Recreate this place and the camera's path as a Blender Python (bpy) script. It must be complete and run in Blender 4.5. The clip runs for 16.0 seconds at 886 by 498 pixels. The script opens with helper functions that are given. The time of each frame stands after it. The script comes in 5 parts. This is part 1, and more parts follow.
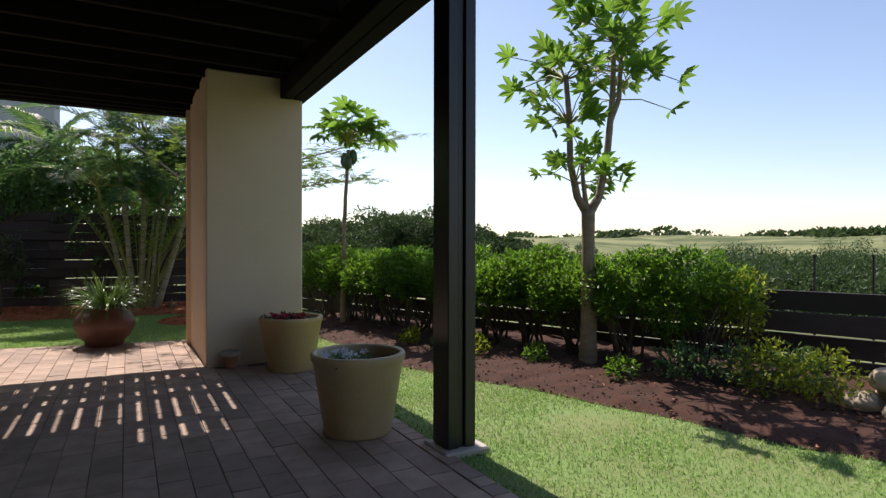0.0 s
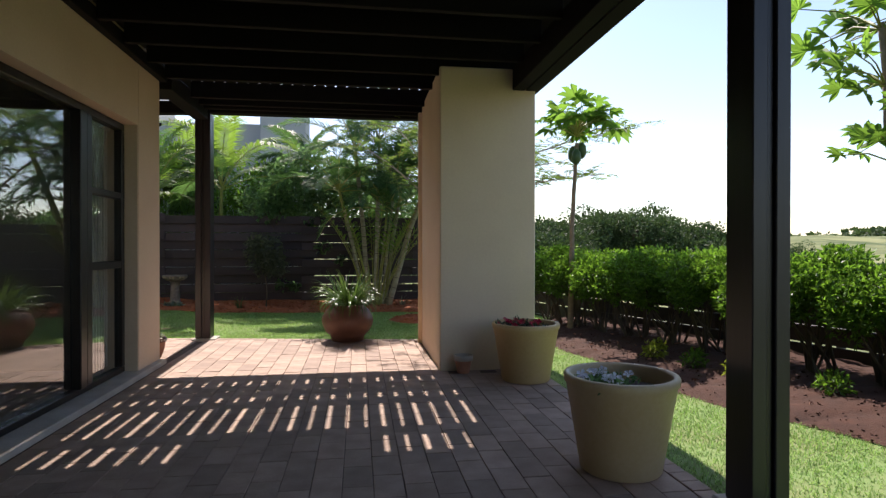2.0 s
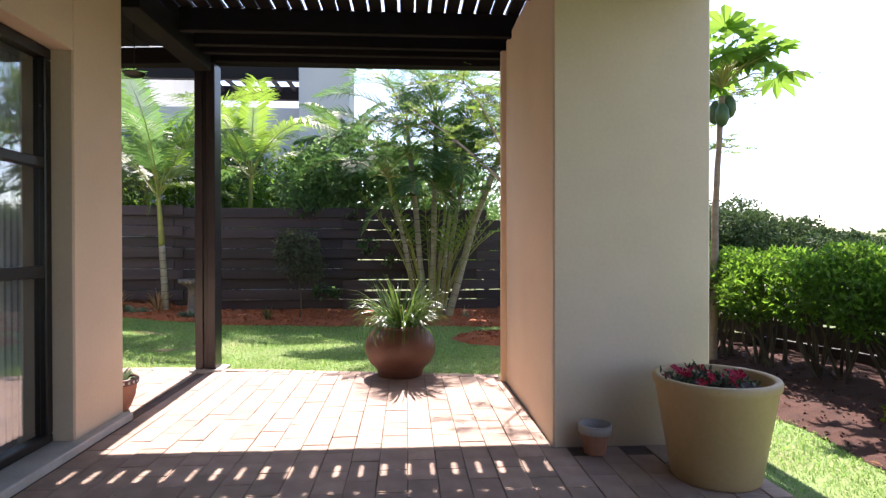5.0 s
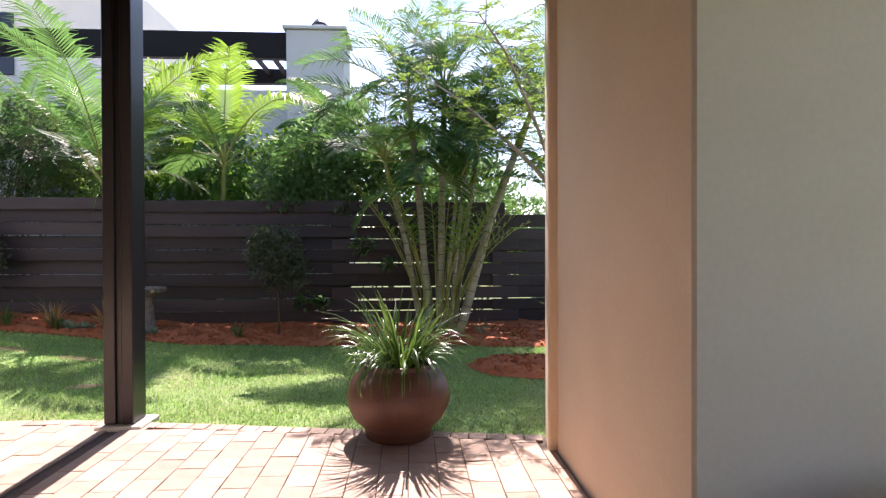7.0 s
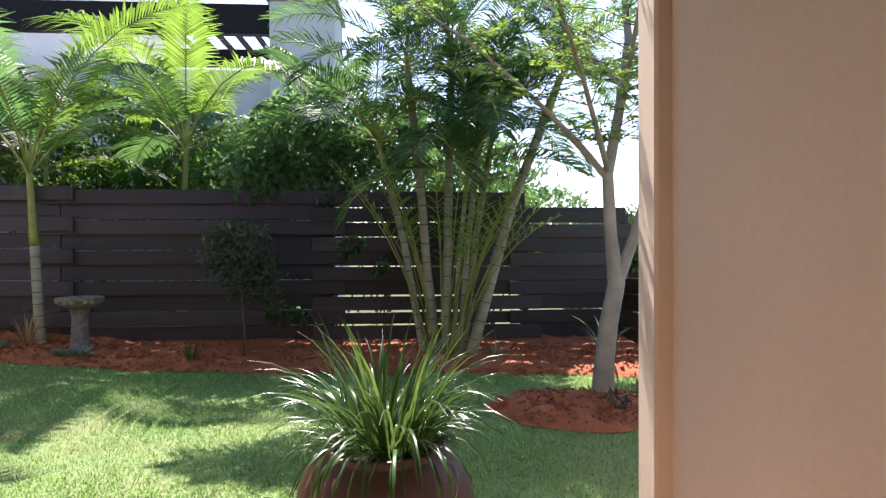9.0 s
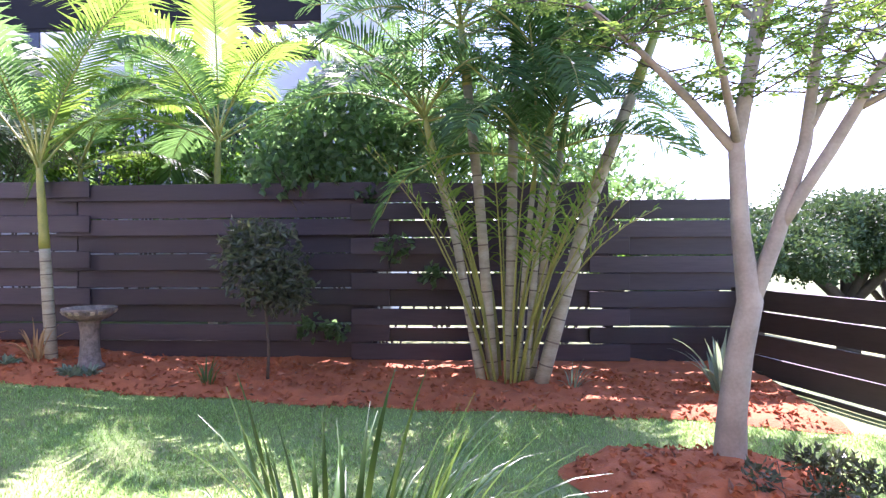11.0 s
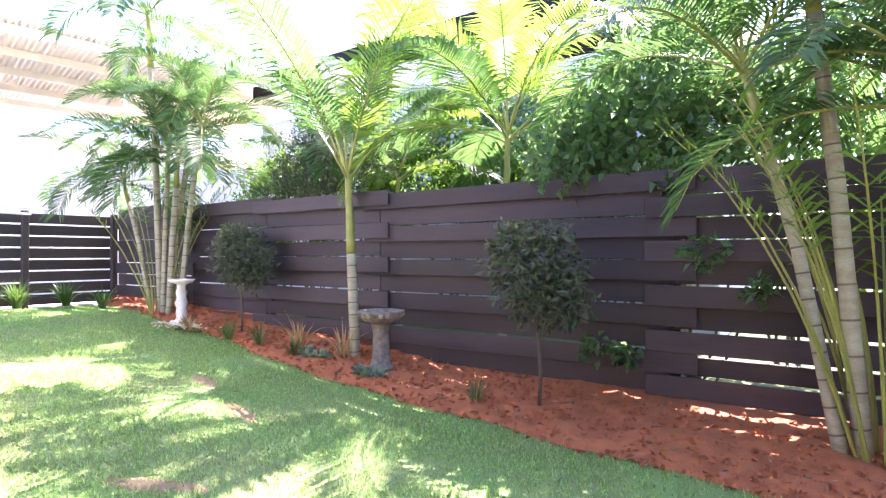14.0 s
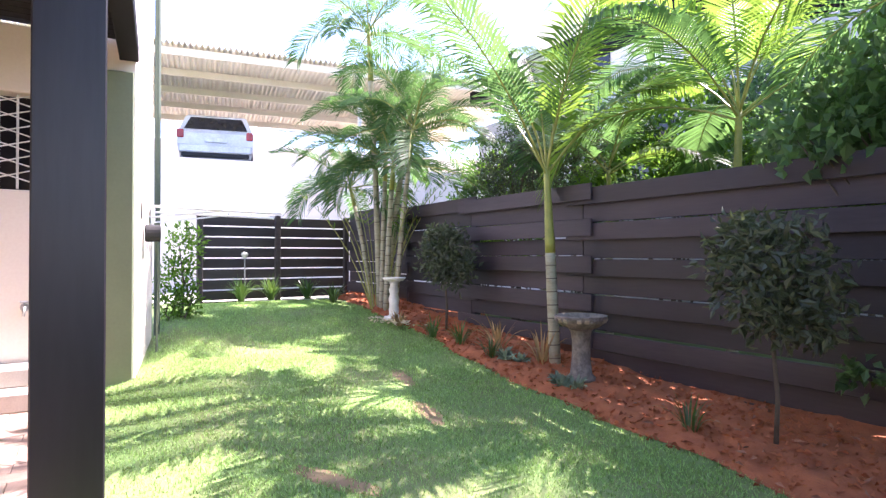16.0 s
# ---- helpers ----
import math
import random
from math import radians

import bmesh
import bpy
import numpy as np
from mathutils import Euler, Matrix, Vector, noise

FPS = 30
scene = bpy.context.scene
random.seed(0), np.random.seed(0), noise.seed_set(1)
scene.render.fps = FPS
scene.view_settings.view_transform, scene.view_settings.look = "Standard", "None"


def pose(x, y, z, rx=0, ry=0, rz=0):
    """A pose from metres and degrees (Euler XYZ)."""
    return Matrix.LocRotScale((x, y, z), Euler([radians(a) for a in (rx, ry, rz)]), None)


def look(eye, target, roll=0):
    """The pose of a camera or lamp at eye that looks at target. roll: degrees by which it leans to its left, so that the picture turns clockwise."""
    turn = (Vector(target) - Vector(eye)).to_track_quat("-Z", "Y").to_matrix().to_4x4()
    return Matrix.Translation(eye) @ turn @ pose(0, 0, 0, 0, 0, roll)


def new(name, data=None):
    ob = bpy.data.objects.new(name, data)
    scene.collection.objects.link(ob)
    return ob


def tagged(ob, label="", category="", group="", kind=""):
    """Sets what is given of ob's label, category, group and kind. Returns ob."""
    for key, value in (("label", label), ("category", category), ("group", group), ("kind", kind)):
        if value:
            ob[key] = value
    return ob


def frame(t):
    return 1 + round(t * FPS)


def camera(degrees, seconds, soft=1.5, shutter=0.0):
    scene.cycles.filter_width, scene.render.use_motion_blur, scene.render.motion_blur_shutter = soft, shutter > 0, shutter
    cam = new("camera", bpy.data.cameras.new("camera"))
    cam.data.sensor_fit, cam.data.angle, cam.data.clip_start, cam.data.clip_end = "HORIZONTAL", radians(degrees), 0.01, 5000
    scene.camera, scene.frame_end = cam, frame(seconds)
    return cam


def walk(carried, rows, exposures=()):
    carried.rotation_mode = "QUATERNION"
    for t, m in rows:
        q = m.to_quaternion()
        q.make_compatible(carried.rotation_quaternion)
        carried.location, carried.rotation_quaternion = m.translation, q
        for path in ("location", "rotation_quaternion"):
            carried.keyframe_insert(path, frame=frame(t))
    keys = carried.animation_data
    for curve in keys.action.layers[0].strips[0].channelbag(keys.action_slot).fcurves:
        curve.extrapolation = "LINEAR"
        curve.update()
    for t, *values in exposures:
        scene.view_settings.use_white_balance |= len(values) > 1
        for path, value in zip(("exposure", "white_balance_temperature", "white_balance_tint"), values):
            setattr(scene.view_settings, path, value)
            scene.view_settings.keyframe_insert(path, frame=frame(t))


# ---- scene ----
cam = camera(75.3, 16.0, 1.35)
# seconds, place of the eye, yaw, pitch, roll
ROWS = [
    (0.0, 0.000, 0.000, 1.250, -28.80, -0.26, -0.08),
    (0.5, -0.011, 0.041, 1.259, -23.39, -0.36, -0.08),
    (1.0, -0.037, 0.152, 1.269, -17.67, -0.32, -0.02),
    (1.5, -0.063, 0.383, 1.255, -12.56, -0.30, -0.03),
    (2.0, -0.099, 0.606, 1.259, -8.32, -0.28, -0.05),
    (2.5, -0.095, 0.931, 1.246, -6.10, -0.30, -0.02),
    (3.0, -0.110, 1.261, 1.237, -4.62, -0.34, 0.02),
    (3.5, -0.166, 1.655, 1.247, -3.88, -0.41, 0.06),
    (4.0, -0.183, 2.083, 1.234, -3.77, -0.35, 0.07),
    (6.5, -0.198, 4.152, 1.250, -3.41, -0.47, 0.15),
    (7.0, -0.178, 4.627, 1.249, -3.39, -0.47, 0.19),
    (7.5, -0.190, 5.037, 1.252, -3.46, -0.50, 0.14),
    (8.0, -0.187, 5.435, 1.231, -3.56, -0.48, 0.16),
    (10.5, -0.057, 7.117, 1.232, -0.02, -0.26, 0.28),
    (11.0, -0.014, 7.368, 1.236, 3.69, -0.21, 0.29),
    (11.5, 0.027, 7.590, 1.242, 9.93, 0.06, 0.38),
    (12.0, 0.049, 7.792, 1.227, 14.19, 0.18, 0.33),
    (12.5, 0.056, 7.972, 1.236, 18.30, 0.23, 0.33),
    (13.0, 0.074, 8.126, 1.236, 23.25, 0.33, 0.31),
    (13.5, 0.116, 8.258, 1.240, 30.74, 0.43, 0.31),
    (14.0, 0.099, 8.384, 1.220, 36.12, 0.61, 0.17),
    (14.5, 0.040, 8.501, 1.223, 41.27, 0.71, 0.18),
    (15.0, 0.012, 8.630, 1.196, 47.06, 0.75, 0.10),
    (15.5, 0.016, 8.758, 1.206, 52.57, 0.67, 0.08),
    (16.0, 0.001, 8.822, 1.209, 58.20, 0.69, 0.05),
]
EXPOSURES = [(0.0, 0.22, 6800, 19), (1.0, 0.36, 6750, 18), (2.0, 0.65, 6700, 19), (3.0, 1.0, 6600, 20), (4.0, 1.36, 6550, 22), (6.5, 1.68, 6600, 29), (7.2, 1.3, 6550, 25), (8.0, 1.13, 6500, 20), (10.5, 2.3, 5900, 40), (11.2, 2.62, 5850, 46), (12.5, 2.95, 6050, 42), (13.5, 3.1, 6200, 39), (15.0, 2.83, 6200, 37), (16.0, 2.35, 6200, 35)]
walk(cam, [(t, pose(x, y, z, 90 + p, r, yaw)) for t, x, y, z, yaw, p, r in ROWS], EXPOSURES)

# ---- world and sun ----
SUN_UP, SUN_TURN = 51.5, -1.5
world = bpy.data.worlds.new("sky")
scene.world = world
world.use_nodes = True
wn = world.node_tree.nodes
sky = wn.new("ShaderNodeTexSky")
sky.sky_type, sky.sun_disc = "NISHITA", False
sky.sun_elevation, sky.sun_rotation = radians(SUN_UP), radians(SUN_TURN)
sky.air_density, sky.dust_density, sky.ozone_density = 1.0, 0.5, 1.4
wn["Background"].inputs["Strength"].default_value = 0.15
world.node_tree.links.new(sky.outputs[0], wn["Background"].inputs["Color"])
sun = new("sun", bpy.data.lights.new("sun", "SUN"))
sun.data.energy, sun.data.angle, sun.data.color = 5.0, radians(0.4), (1.0, 0.95, 0.87)
sun.matrix_basis = look((50 * math.sin(radians(SUN_TURN)), 50, 50 * math.tan(radians(SUN_UP))), (0, 0, 0))

# ---- materials ----


def material(name, colour, second=None, rough=0.7, metal=0.0, scale=6.0, fine=60.0, mix=0.5, bump=0.15, vary=0.0, stretch=(1, 1, 1), spec=0.5, islands=False, dist=0.01):
    """A surface with patches of a second colour, fine grain and relief; vary: how far alike pieces differ in lightness."""
    m = bpy.data.materials.new(name)
    m.use_nodes = True
    n, l = m.node_tree.nodes, m.node_tree.links
    b = n["Principled BSDF"]
    b.inputs["Roughness"].default_value, b.inputs["Metallic"].default_value = rough, metal
    b.inputs["Specular IOR Level"].default_value = spec
    co, mp = n.new("ShaderNodeTexCoord"), n.new("ShaderNodeMapping")
    mp.inputs["Scale"].default_value = stretch
    l.new(co.outputs["Object"], mp.inputs["Vector"])
    big, small = n.new("ShaderNodeTexNoise"), n.new("ShaderNodeTexNoise")
    for t, s, d in ((big, scale, 4.0), (small, fine, 3.0)):
        t.inputs["Scale"].default_value, t.inputs["Detail"].default_value = s, d
        l.new(mp.outputs[0], t.inputs["Vector"])
    r = n.new("ShaderNodeValToRGB")
    c2 = second or tuple(c * 0.7 for c in colour)
    r.color_ramp.elements[0].position, r.color_ramp.elements[1].position = 0.5 - mix * 0.4, 0.5 + mix * 0.4
    r.color_ramp.elements[0].color, r.color_ramp.elements[1].color = (*c2, 1), (*colour, 1)
    add = n.new("ShaderNodeMath")
    add.operation = "MULTIPLY_ADD"
    add.inputs[1].default_value = 0.45
    l.new(small.outputs["Fac"], add.inputs[0])
    sc = n.new("ShaderNodeMath")
    sc.operation = "MULTIPLY_ADD"
    sc.inputs[1].default_value, sc.inputs[2].default_value = 1.0, -0.22
    l.new(big.outputs["Fac"], sc.inputs[0])
    l.new(sc.outputs[0], add.inputs[2])
    l.new(add.outputs[0], r.inputs["Fac"])
    col = r.outputs["Color"]
    if vary:
        hs, rnd = n.new("ShaderNodeHueSaturation"), n.new("ShaderNodeNewGeometry" if islands else "ShaderNodeObjectInfo")
        mr = n.new("ShaderNodeMapRange")
        mr.inputs["To Min"].default_value, mr.inputs["To Max"].default_value = 1 - vary, 1 + vary
        l.new(rnd.outputs["Random Per Island" if islands else "Random"], mr.inputs["Value"])
        l.new(mr.outputs[0], hs.inputs["Value"])
        l.new(col, hs.inputs["Color"])
        col = hs.outputs["Color"]
    l.new(col, b.inputs["Base Color"])
    if bump:
        bp = n.new("ShaderNodeBump")
        bp.inputs["Strength"].default_value, bp.inputs["Distance"].default_value = bump, dist
        l.new(add.outputs[0], bp.inputs["Height"])
        l.new(bp.outputs[0], b.inputs["Normal"])
    return m


def leaf_material(name, colour, through_colour, share=0.4, rough=0.5, vary=0.35, gloss=0.25, single=False):
    """A leaf: a glossy face, and light that comes through it; single: each leaf is an object."""
    m = bpy.data.materials.new(name)
    m.use_nodes = True
    n, l = m.node_tree.nodes, m.node_tree.links
    b, out = n["Principled BSDF"], n["Material Output"]
    b.inputs["Roughness"].default_value, b.inputs["Specular IOR Level"].default_value = rough, gloss
    tr, mx, geo = n.new("ShaderNodeBsdfTranslucent"), n.new("ShaderNodeMixShader"), n.new("ShaderNodeObjectInfo" if single else "ShaderNodeNewGeometry")
    mr = n.new("ShaderNodeMapRange")
    mr.inputs["To Min"].default_value, mr.inputs["To Max"].default_value = 1 - vary, 1 + vary
    l.new(geo.outputs["Random" if single else "Random Per Island"], mr.inputs["Value"])
    for c, socket in ((colour, b.inputs["Base Color"]), (through_colour, tr.inputs["Color"])):
        hs = n.new("ShaderNodeHueSaturation")
        hs.inputs["Color"].default_value = (*c, 1)
        l.new(mr.outputs[0], hs.inputs["Value"])
        l.new(hs.outputs[0], socket)
    mx.inputs[0].default_value = share
    l.new(b.outputs[0], mx.inputs[1])
    l.new(tr.outputs[0], mx.inputs[2])
    l.new(mx.outputs[0], out.inputs["Surface"])
    return m


def glass_material(name, tint=(1, 1, 1), rough=0.0):
    m = bpy.data.materials.new(name)
    m.use_nodes = True
    b = m.node_tree.nodes["Principled BSDF"]
    b.inputs["Base Color"].default_value = (*tint, 1)
    b.inputs["Roughness"].default_value, b.inputs["Transmission Weight"].default_value, b.inputs["IOR"].default_value = rough, 1.0, 2.0
    return m


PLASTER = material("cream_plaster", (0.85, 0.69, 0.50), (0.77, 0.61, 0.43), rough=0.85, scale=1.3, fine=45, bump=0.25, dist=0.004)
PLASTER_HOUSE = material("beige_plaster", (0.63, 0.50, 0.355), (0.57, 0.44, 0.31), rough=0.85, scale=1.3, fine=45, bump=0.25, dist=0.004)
PLASTER_WHITE = material("white_plaster", (0.82, 0.75, 0.66), (0.74, 0.66, 0.57), rough=0.85, scale=0.9, fine=40, bump=0.2, dist=0.004)
PLASTER_GREY = material("grey_plaster", (0.50, 0.49, 0.47), (0.44, 0.43, 0.42), rough=0.85, scale=0.8, fine=40, bump=0.2, dist=0.004)
CONCRETE = material("concrete", (0.52, 0.48, 0.42), (0.42, 0.38, 0.33), rough=0.85, scale=5, fine=80, bump=0.3)
STAIN = material("dark_stained_timber", (0.019, 0.016, 0.021), (0.011, 0.009, 0.012), rough=0.34, scale=5, fine=40, stretch=(1, 1, 0.12), bump=0.25, dist=0.004, vary=0.25)
STAIN_X = material("dark_stained_beams", (0.010, 0.008, 0.008), (0.006, 0.005, 0.005), rough=0.7, spec=0.2, scale=5, fine=40, stretch=(0.12, 1, 1), bump=0.25, dist=0.004, vary=0.25)
STAIN_Y = material("dark_stained_slats", (0.010, 0.008, 0.008), (0.006, 0.005, 0.005), rough=0.7, spec=0.2, scale=5, fine=40, stretch=(1, 0.12, 1), bump=0.25, dist=0.004, vary=0.3)
FENCE = material("fence_timber", (0.045, 0.033, 0.038), (0.024, 0.017, 0.021), rough=0.6, scale=4, fine=40, stretch=(0.12, 1, 1.3), bump=0.3, dist=0.004, vary=0.4)
FENCE_Y = material("fence_timber_side", (0.050, 0.037, 0.034), (0.028, 0.020, 0.019), rough=0.6, scale=4, fine=40, stretch=(0.5, 0.15, 1.3), bump=0.3, dist=0.004, vary=0.3)
FENCE_DUST = material("soil_splashed_timber", (0.20, 0.085, 0.045), (0.04, 0.026, 0.026), rough=0.85, scale=2.2, fine=30, stretch=(0.5, 1, 2.0), bump=0.3, dist=0.004, mix=0.7)
WORN_SOIL = material("worn_lawn_soil", (0.34, 0.20, 0.11), (0.20, 0.17, 0.08), rough=0.95, scale=7, fine=60, bump=0.6, mix=0.8)
PALE_CONCRETE = material("pale_deck_concrete", (0.70, 0.66, 0.58), (0.60, 0.56, 0.49), rough=0.85, scale=2, fine=50, bump=0.2)
PAVER = material("clay_paver", (0.42, 0.295, 0.22), (0.32, 0.215, 0.16), rough=0.75, scale=7, fine=90, bump=0.3, dist=0.004, vary=0.2)
PAVER_REST = material("clay_paver_rest", (0.42, 0.295, 0.22), (0.32, 0.215, 0.16), rough=0.75, scale=7, fine=90, bump=0.3, dist=0.004, vary=0.2, islands=True)
JOINT = material("joint_sand", (0.13, 0.09, 0.07), rough=0.95, scale=20, fine=150, bump=0.3)
LAWN = material("lawn_turf", (0.16, 0.29, 0.075), (0.22, 0.21, 0.09), rough=0.9, scale=1.6, fine=70, bump=0.6, mix=0.8)
HILL = material("grass_hills", (0.25, 0.26, 0.12), (0.09, 0.12, 0.05), rough=0.95, scale=0.016, fine=0.12, bump=0.0, mix=0.32, spec=0.1)
SOIL = material("red_soil", (0.46, 0.142, 0.052), (0.28, 0.08, 0.032), rough=0.95, scale=9, fine=80, bump=0.8, dist=0.02, mix=0.8)
# the red soil again, darkened to paint in the shade of the side bed
SOIL_SHADED = material("shaded_red_soil", (0.080, 0.028, 0.014), (0.036, 0.015, 0.009), rough=0.95, scale=7, fine=80, bump=0.8, dist=0.02, mix=0.8)
SAGE = material("sage_green_paint", (0.20, 0.24, 0.14), (0.17, 0.205, 0.12), rough=0.7, scale=2, fine=40, bump=0.1, dist=0.004)
SOIL_DARK = material("potting_soil", (0.05, 0.03, 0.022), rough=0.95, scale=20, fine=120, bump=0.8, dist=0.01)
CHIPS = material("bark_chips", (0.42, 0.20, 0.12), (0.20, 0.08, 0.045), rough=0.9, scale=15, fine=90, vary=0.4, islands=True)
POT_CREAM = material("cream_glazed_clay", (0.60, 0.48, 0.30), (0.52, 0.38, 0.20), rough=0.55, scale=3, fine=40, bump=0.12, mix=0.7)
POT_BROWN = material("brown_clay", (0.16, 0.075, 0.05), (0.11, 0.05, 0.035), rough=0.5, scale=6, fine=60, bump=0.15)
TERRACOTTA = material("terracotta", (0.45, 0.21, 0.13), (0.36, 0.16, 0.10), rough=0.8, scale=12, fine=90, bump=0.15)
BARK_PALE = material("papaya_bark", (0.30, 0.22, 0.15), (0.20, 0.14, 0.09), rough=0.8, scale=8, fine=70, stretch=(1, 1, 2.5), bump=0.5)
BARK_GREY = material("smooth_grey_bark", (0.40, 0.35, 0.28), (0.27, 0.23, 0.18), rough=0.75, scale=6, fine=60, bump=0.3)
CANE = material("palm_cane", (0.36, 0.34, 0.24), (0.24, 0.21, 0.13), rough=0.6, scale=5, fine=40, stretch=(1, 1, 3), bump=0.25, vary=0.35, islands=True)
CANE_RING = material("palm_ring", (0.16, 0.13, 0.09), rough=0.8)
CANE_GREEN = material("green_crownshaft", (0.30, 0.30, 0.06), (0.20, 0.22, 0.05), rough=0.45, scale=6, fine=50, bump=0.1)
TWIG = material("twig_bark", (0.11, 0.085, 0.06), rough=0.85, scale=12, fine=90, bump=0.4)
HEDGE_LEAF = leaf_material("hedge_leaf", (0.042, 0.095, 0.016), (0.24, 0.48, 0.04), share=0.36, rough=0.42, vary=0.45)
LIME_LEAF = leaf_material("lime_leaf", (0.16, 0.20, 0.02), (0.42, 0.5, 0.05), share=0.45)
DARK_LEAF = leaf_material("dark_leaf", (0.065, 0.082, 0.045), (0.12, 0.16, 0.06), share=0.25, rough=0.4, gloss=0.5)
UNRIPE = material("unripe_fruit_skin", (0.06, 0.12, 0.035), (0.04, 0.085, 0.025), rough=0.45, scale=9, fine=60, bump=0.05)
POT_OCHRE = material("yellowed_clay", (0.60, 0.43, 0.22), (0.50, 0.34, 0.15), rough=0.55, scale=3, fine=40, bump=0.12, mix=0.7)
PAPAYA_LEAF = leaf_material("papaya_leaf", (0.065, 0.135, 0.028), (0.27, 0.50, 0.06), share=0.45, vary=0.3, single=True)
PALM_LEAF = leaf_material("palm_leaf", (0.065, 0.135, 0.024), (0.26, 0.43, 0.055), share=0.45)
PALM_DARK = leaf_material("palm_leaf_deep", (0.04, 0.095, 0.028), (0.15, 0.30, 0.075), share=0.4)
CREEPER_LEAF = leaf_material("creeper_leaf", (0.062, 0.125, 0.055), (0.22, 0.39, 0.13), share=0.45, rough=0.4, gloss=0.45)
FEATHER_LEAF = leaf_material("feathery_leaf", (0.08, 0.14, 0.03), (0.28, 0.44, 0.07), share=0.5)
STRAP_LEAF = leaf_material("strap_leaf", (0.055, 0.12, 0.03), (0.20, 0.34, 0.06), share=0.22, rough=0.3, gloss=0.4, single=True)
GRASS_BLADE = leaf_material("grass_blade", (0.255, 0.405, 0.135), (0.39, 0.60, 0.155), share=0.35, rough=0.7, vary=0.4)
GREY_LEAF = leaf_material("silver_leaf", (0.22, 0.28, 0.20), (0.25, 0.34, 0.18), share=0.3)
DRY_LEAF = leaf_material("dry_leaf", (0.40, 0.26, 0.12), (0.45, 0.3, 0.12), share=0.3)
FAR_LEAF = leaf_material("far_foliage", (0.05, 0.085, 0.03), (0.10, 0.17, 0.045), share=0.2, rough=0.6)
PETAL_WHITE = leaf_material("white_petal", (0.80, 0.80, 0.86), (0.7, 0.7, 0.8), share=0.3, vary=0.1)
PALE_LEAF = leaf_material("pale_dry_leaf", (0.70, 0.60, 0.42), (0.6, 0.5, 0.3), share=0.25, vary=0.25)
PETAL_RED = leaf_material("red_petal", (0.45, 0.02, 0.05), (0.6, 0.03, 0.08), share=0.3, vary=0.3)
FRAME = material("dark_bronze_frame", (0.022, 0.018, 0.016), rough=0.35, metal=0.3, scale=8, fine=80, bump=0.03)
GLASS = glass_material("window_glass", (0.85, 0.9, 0.92))
BLIND = material("vertical_blind", (0.62, 0.58, 0.50), rough=0.8, scale=4, fine=50, bump=0.05, vary=0.12)
INNER = material("room_paint", (0.30, 0.26, 0.22), rough=0.9, scale=1, fine=30, bump=0.05)
STONE = material("mosaic_stone", (0.24, 0.20, 0.17), (0.12, 0.10, 0.085), rough=0.8, scale=18, fine=70, bump=0.6, mix=0.4)
WHITE_STONE = material("white_cast_stone", (0.72, 0.70, 0.64), (0.55, 0.52, 0.46), rough=0.85, scale=10, fine=60, bump=0.3)
ROCK = material("tan_boulder", (0.46, 0.38, 0.28), (0.32, 0.25, 0.18), rough=0.85, scale=6, fine=50, bump=0.5, vary=0.15)
METAL_SHEET = material("cream_roof_sheet", (0.88, 0.81, 0.68), (0.82, 0.75, 0.62), rough=0.5, scale=2, fine=30, bump=0.03)
WHITE_METAL = material("white_painted_steel", (0.80, 0.80, 0.78), rough=0.4, scale=8, fine=60, bump=0.02)
CAR_PAINT = material("white_car_paint", (0.78, 0.78, 0.78), rough=0.2, scale=2, fine=20, bump=0.0)
DARK_GLASS = material("dark_tinted_glass", (0.02, 0.02, 0.025), rough=0.08, bump=0.0)
RUBBER = material("black_rubber", (0.02, 0.02, 0.02), rough=0.8, bump=0.05)
RED_LENS = material("red_lens", (0.4, 0.02, 0.02), rough=0.2, bump=0.0)
GALV = material("galvanised_steel", (0.45, 0.46, 0.46), rough=0.45, metal=0.7, scale=10, fine=60, bump=0.03)
GREEN_POST = material("dark_green_paint", (0.08, 0.11, 0.07), (0.06, 0.085, 0.055), rough=0.6, scale=3, fine=40, bump=0.08)

# ---- mesh helpers ----


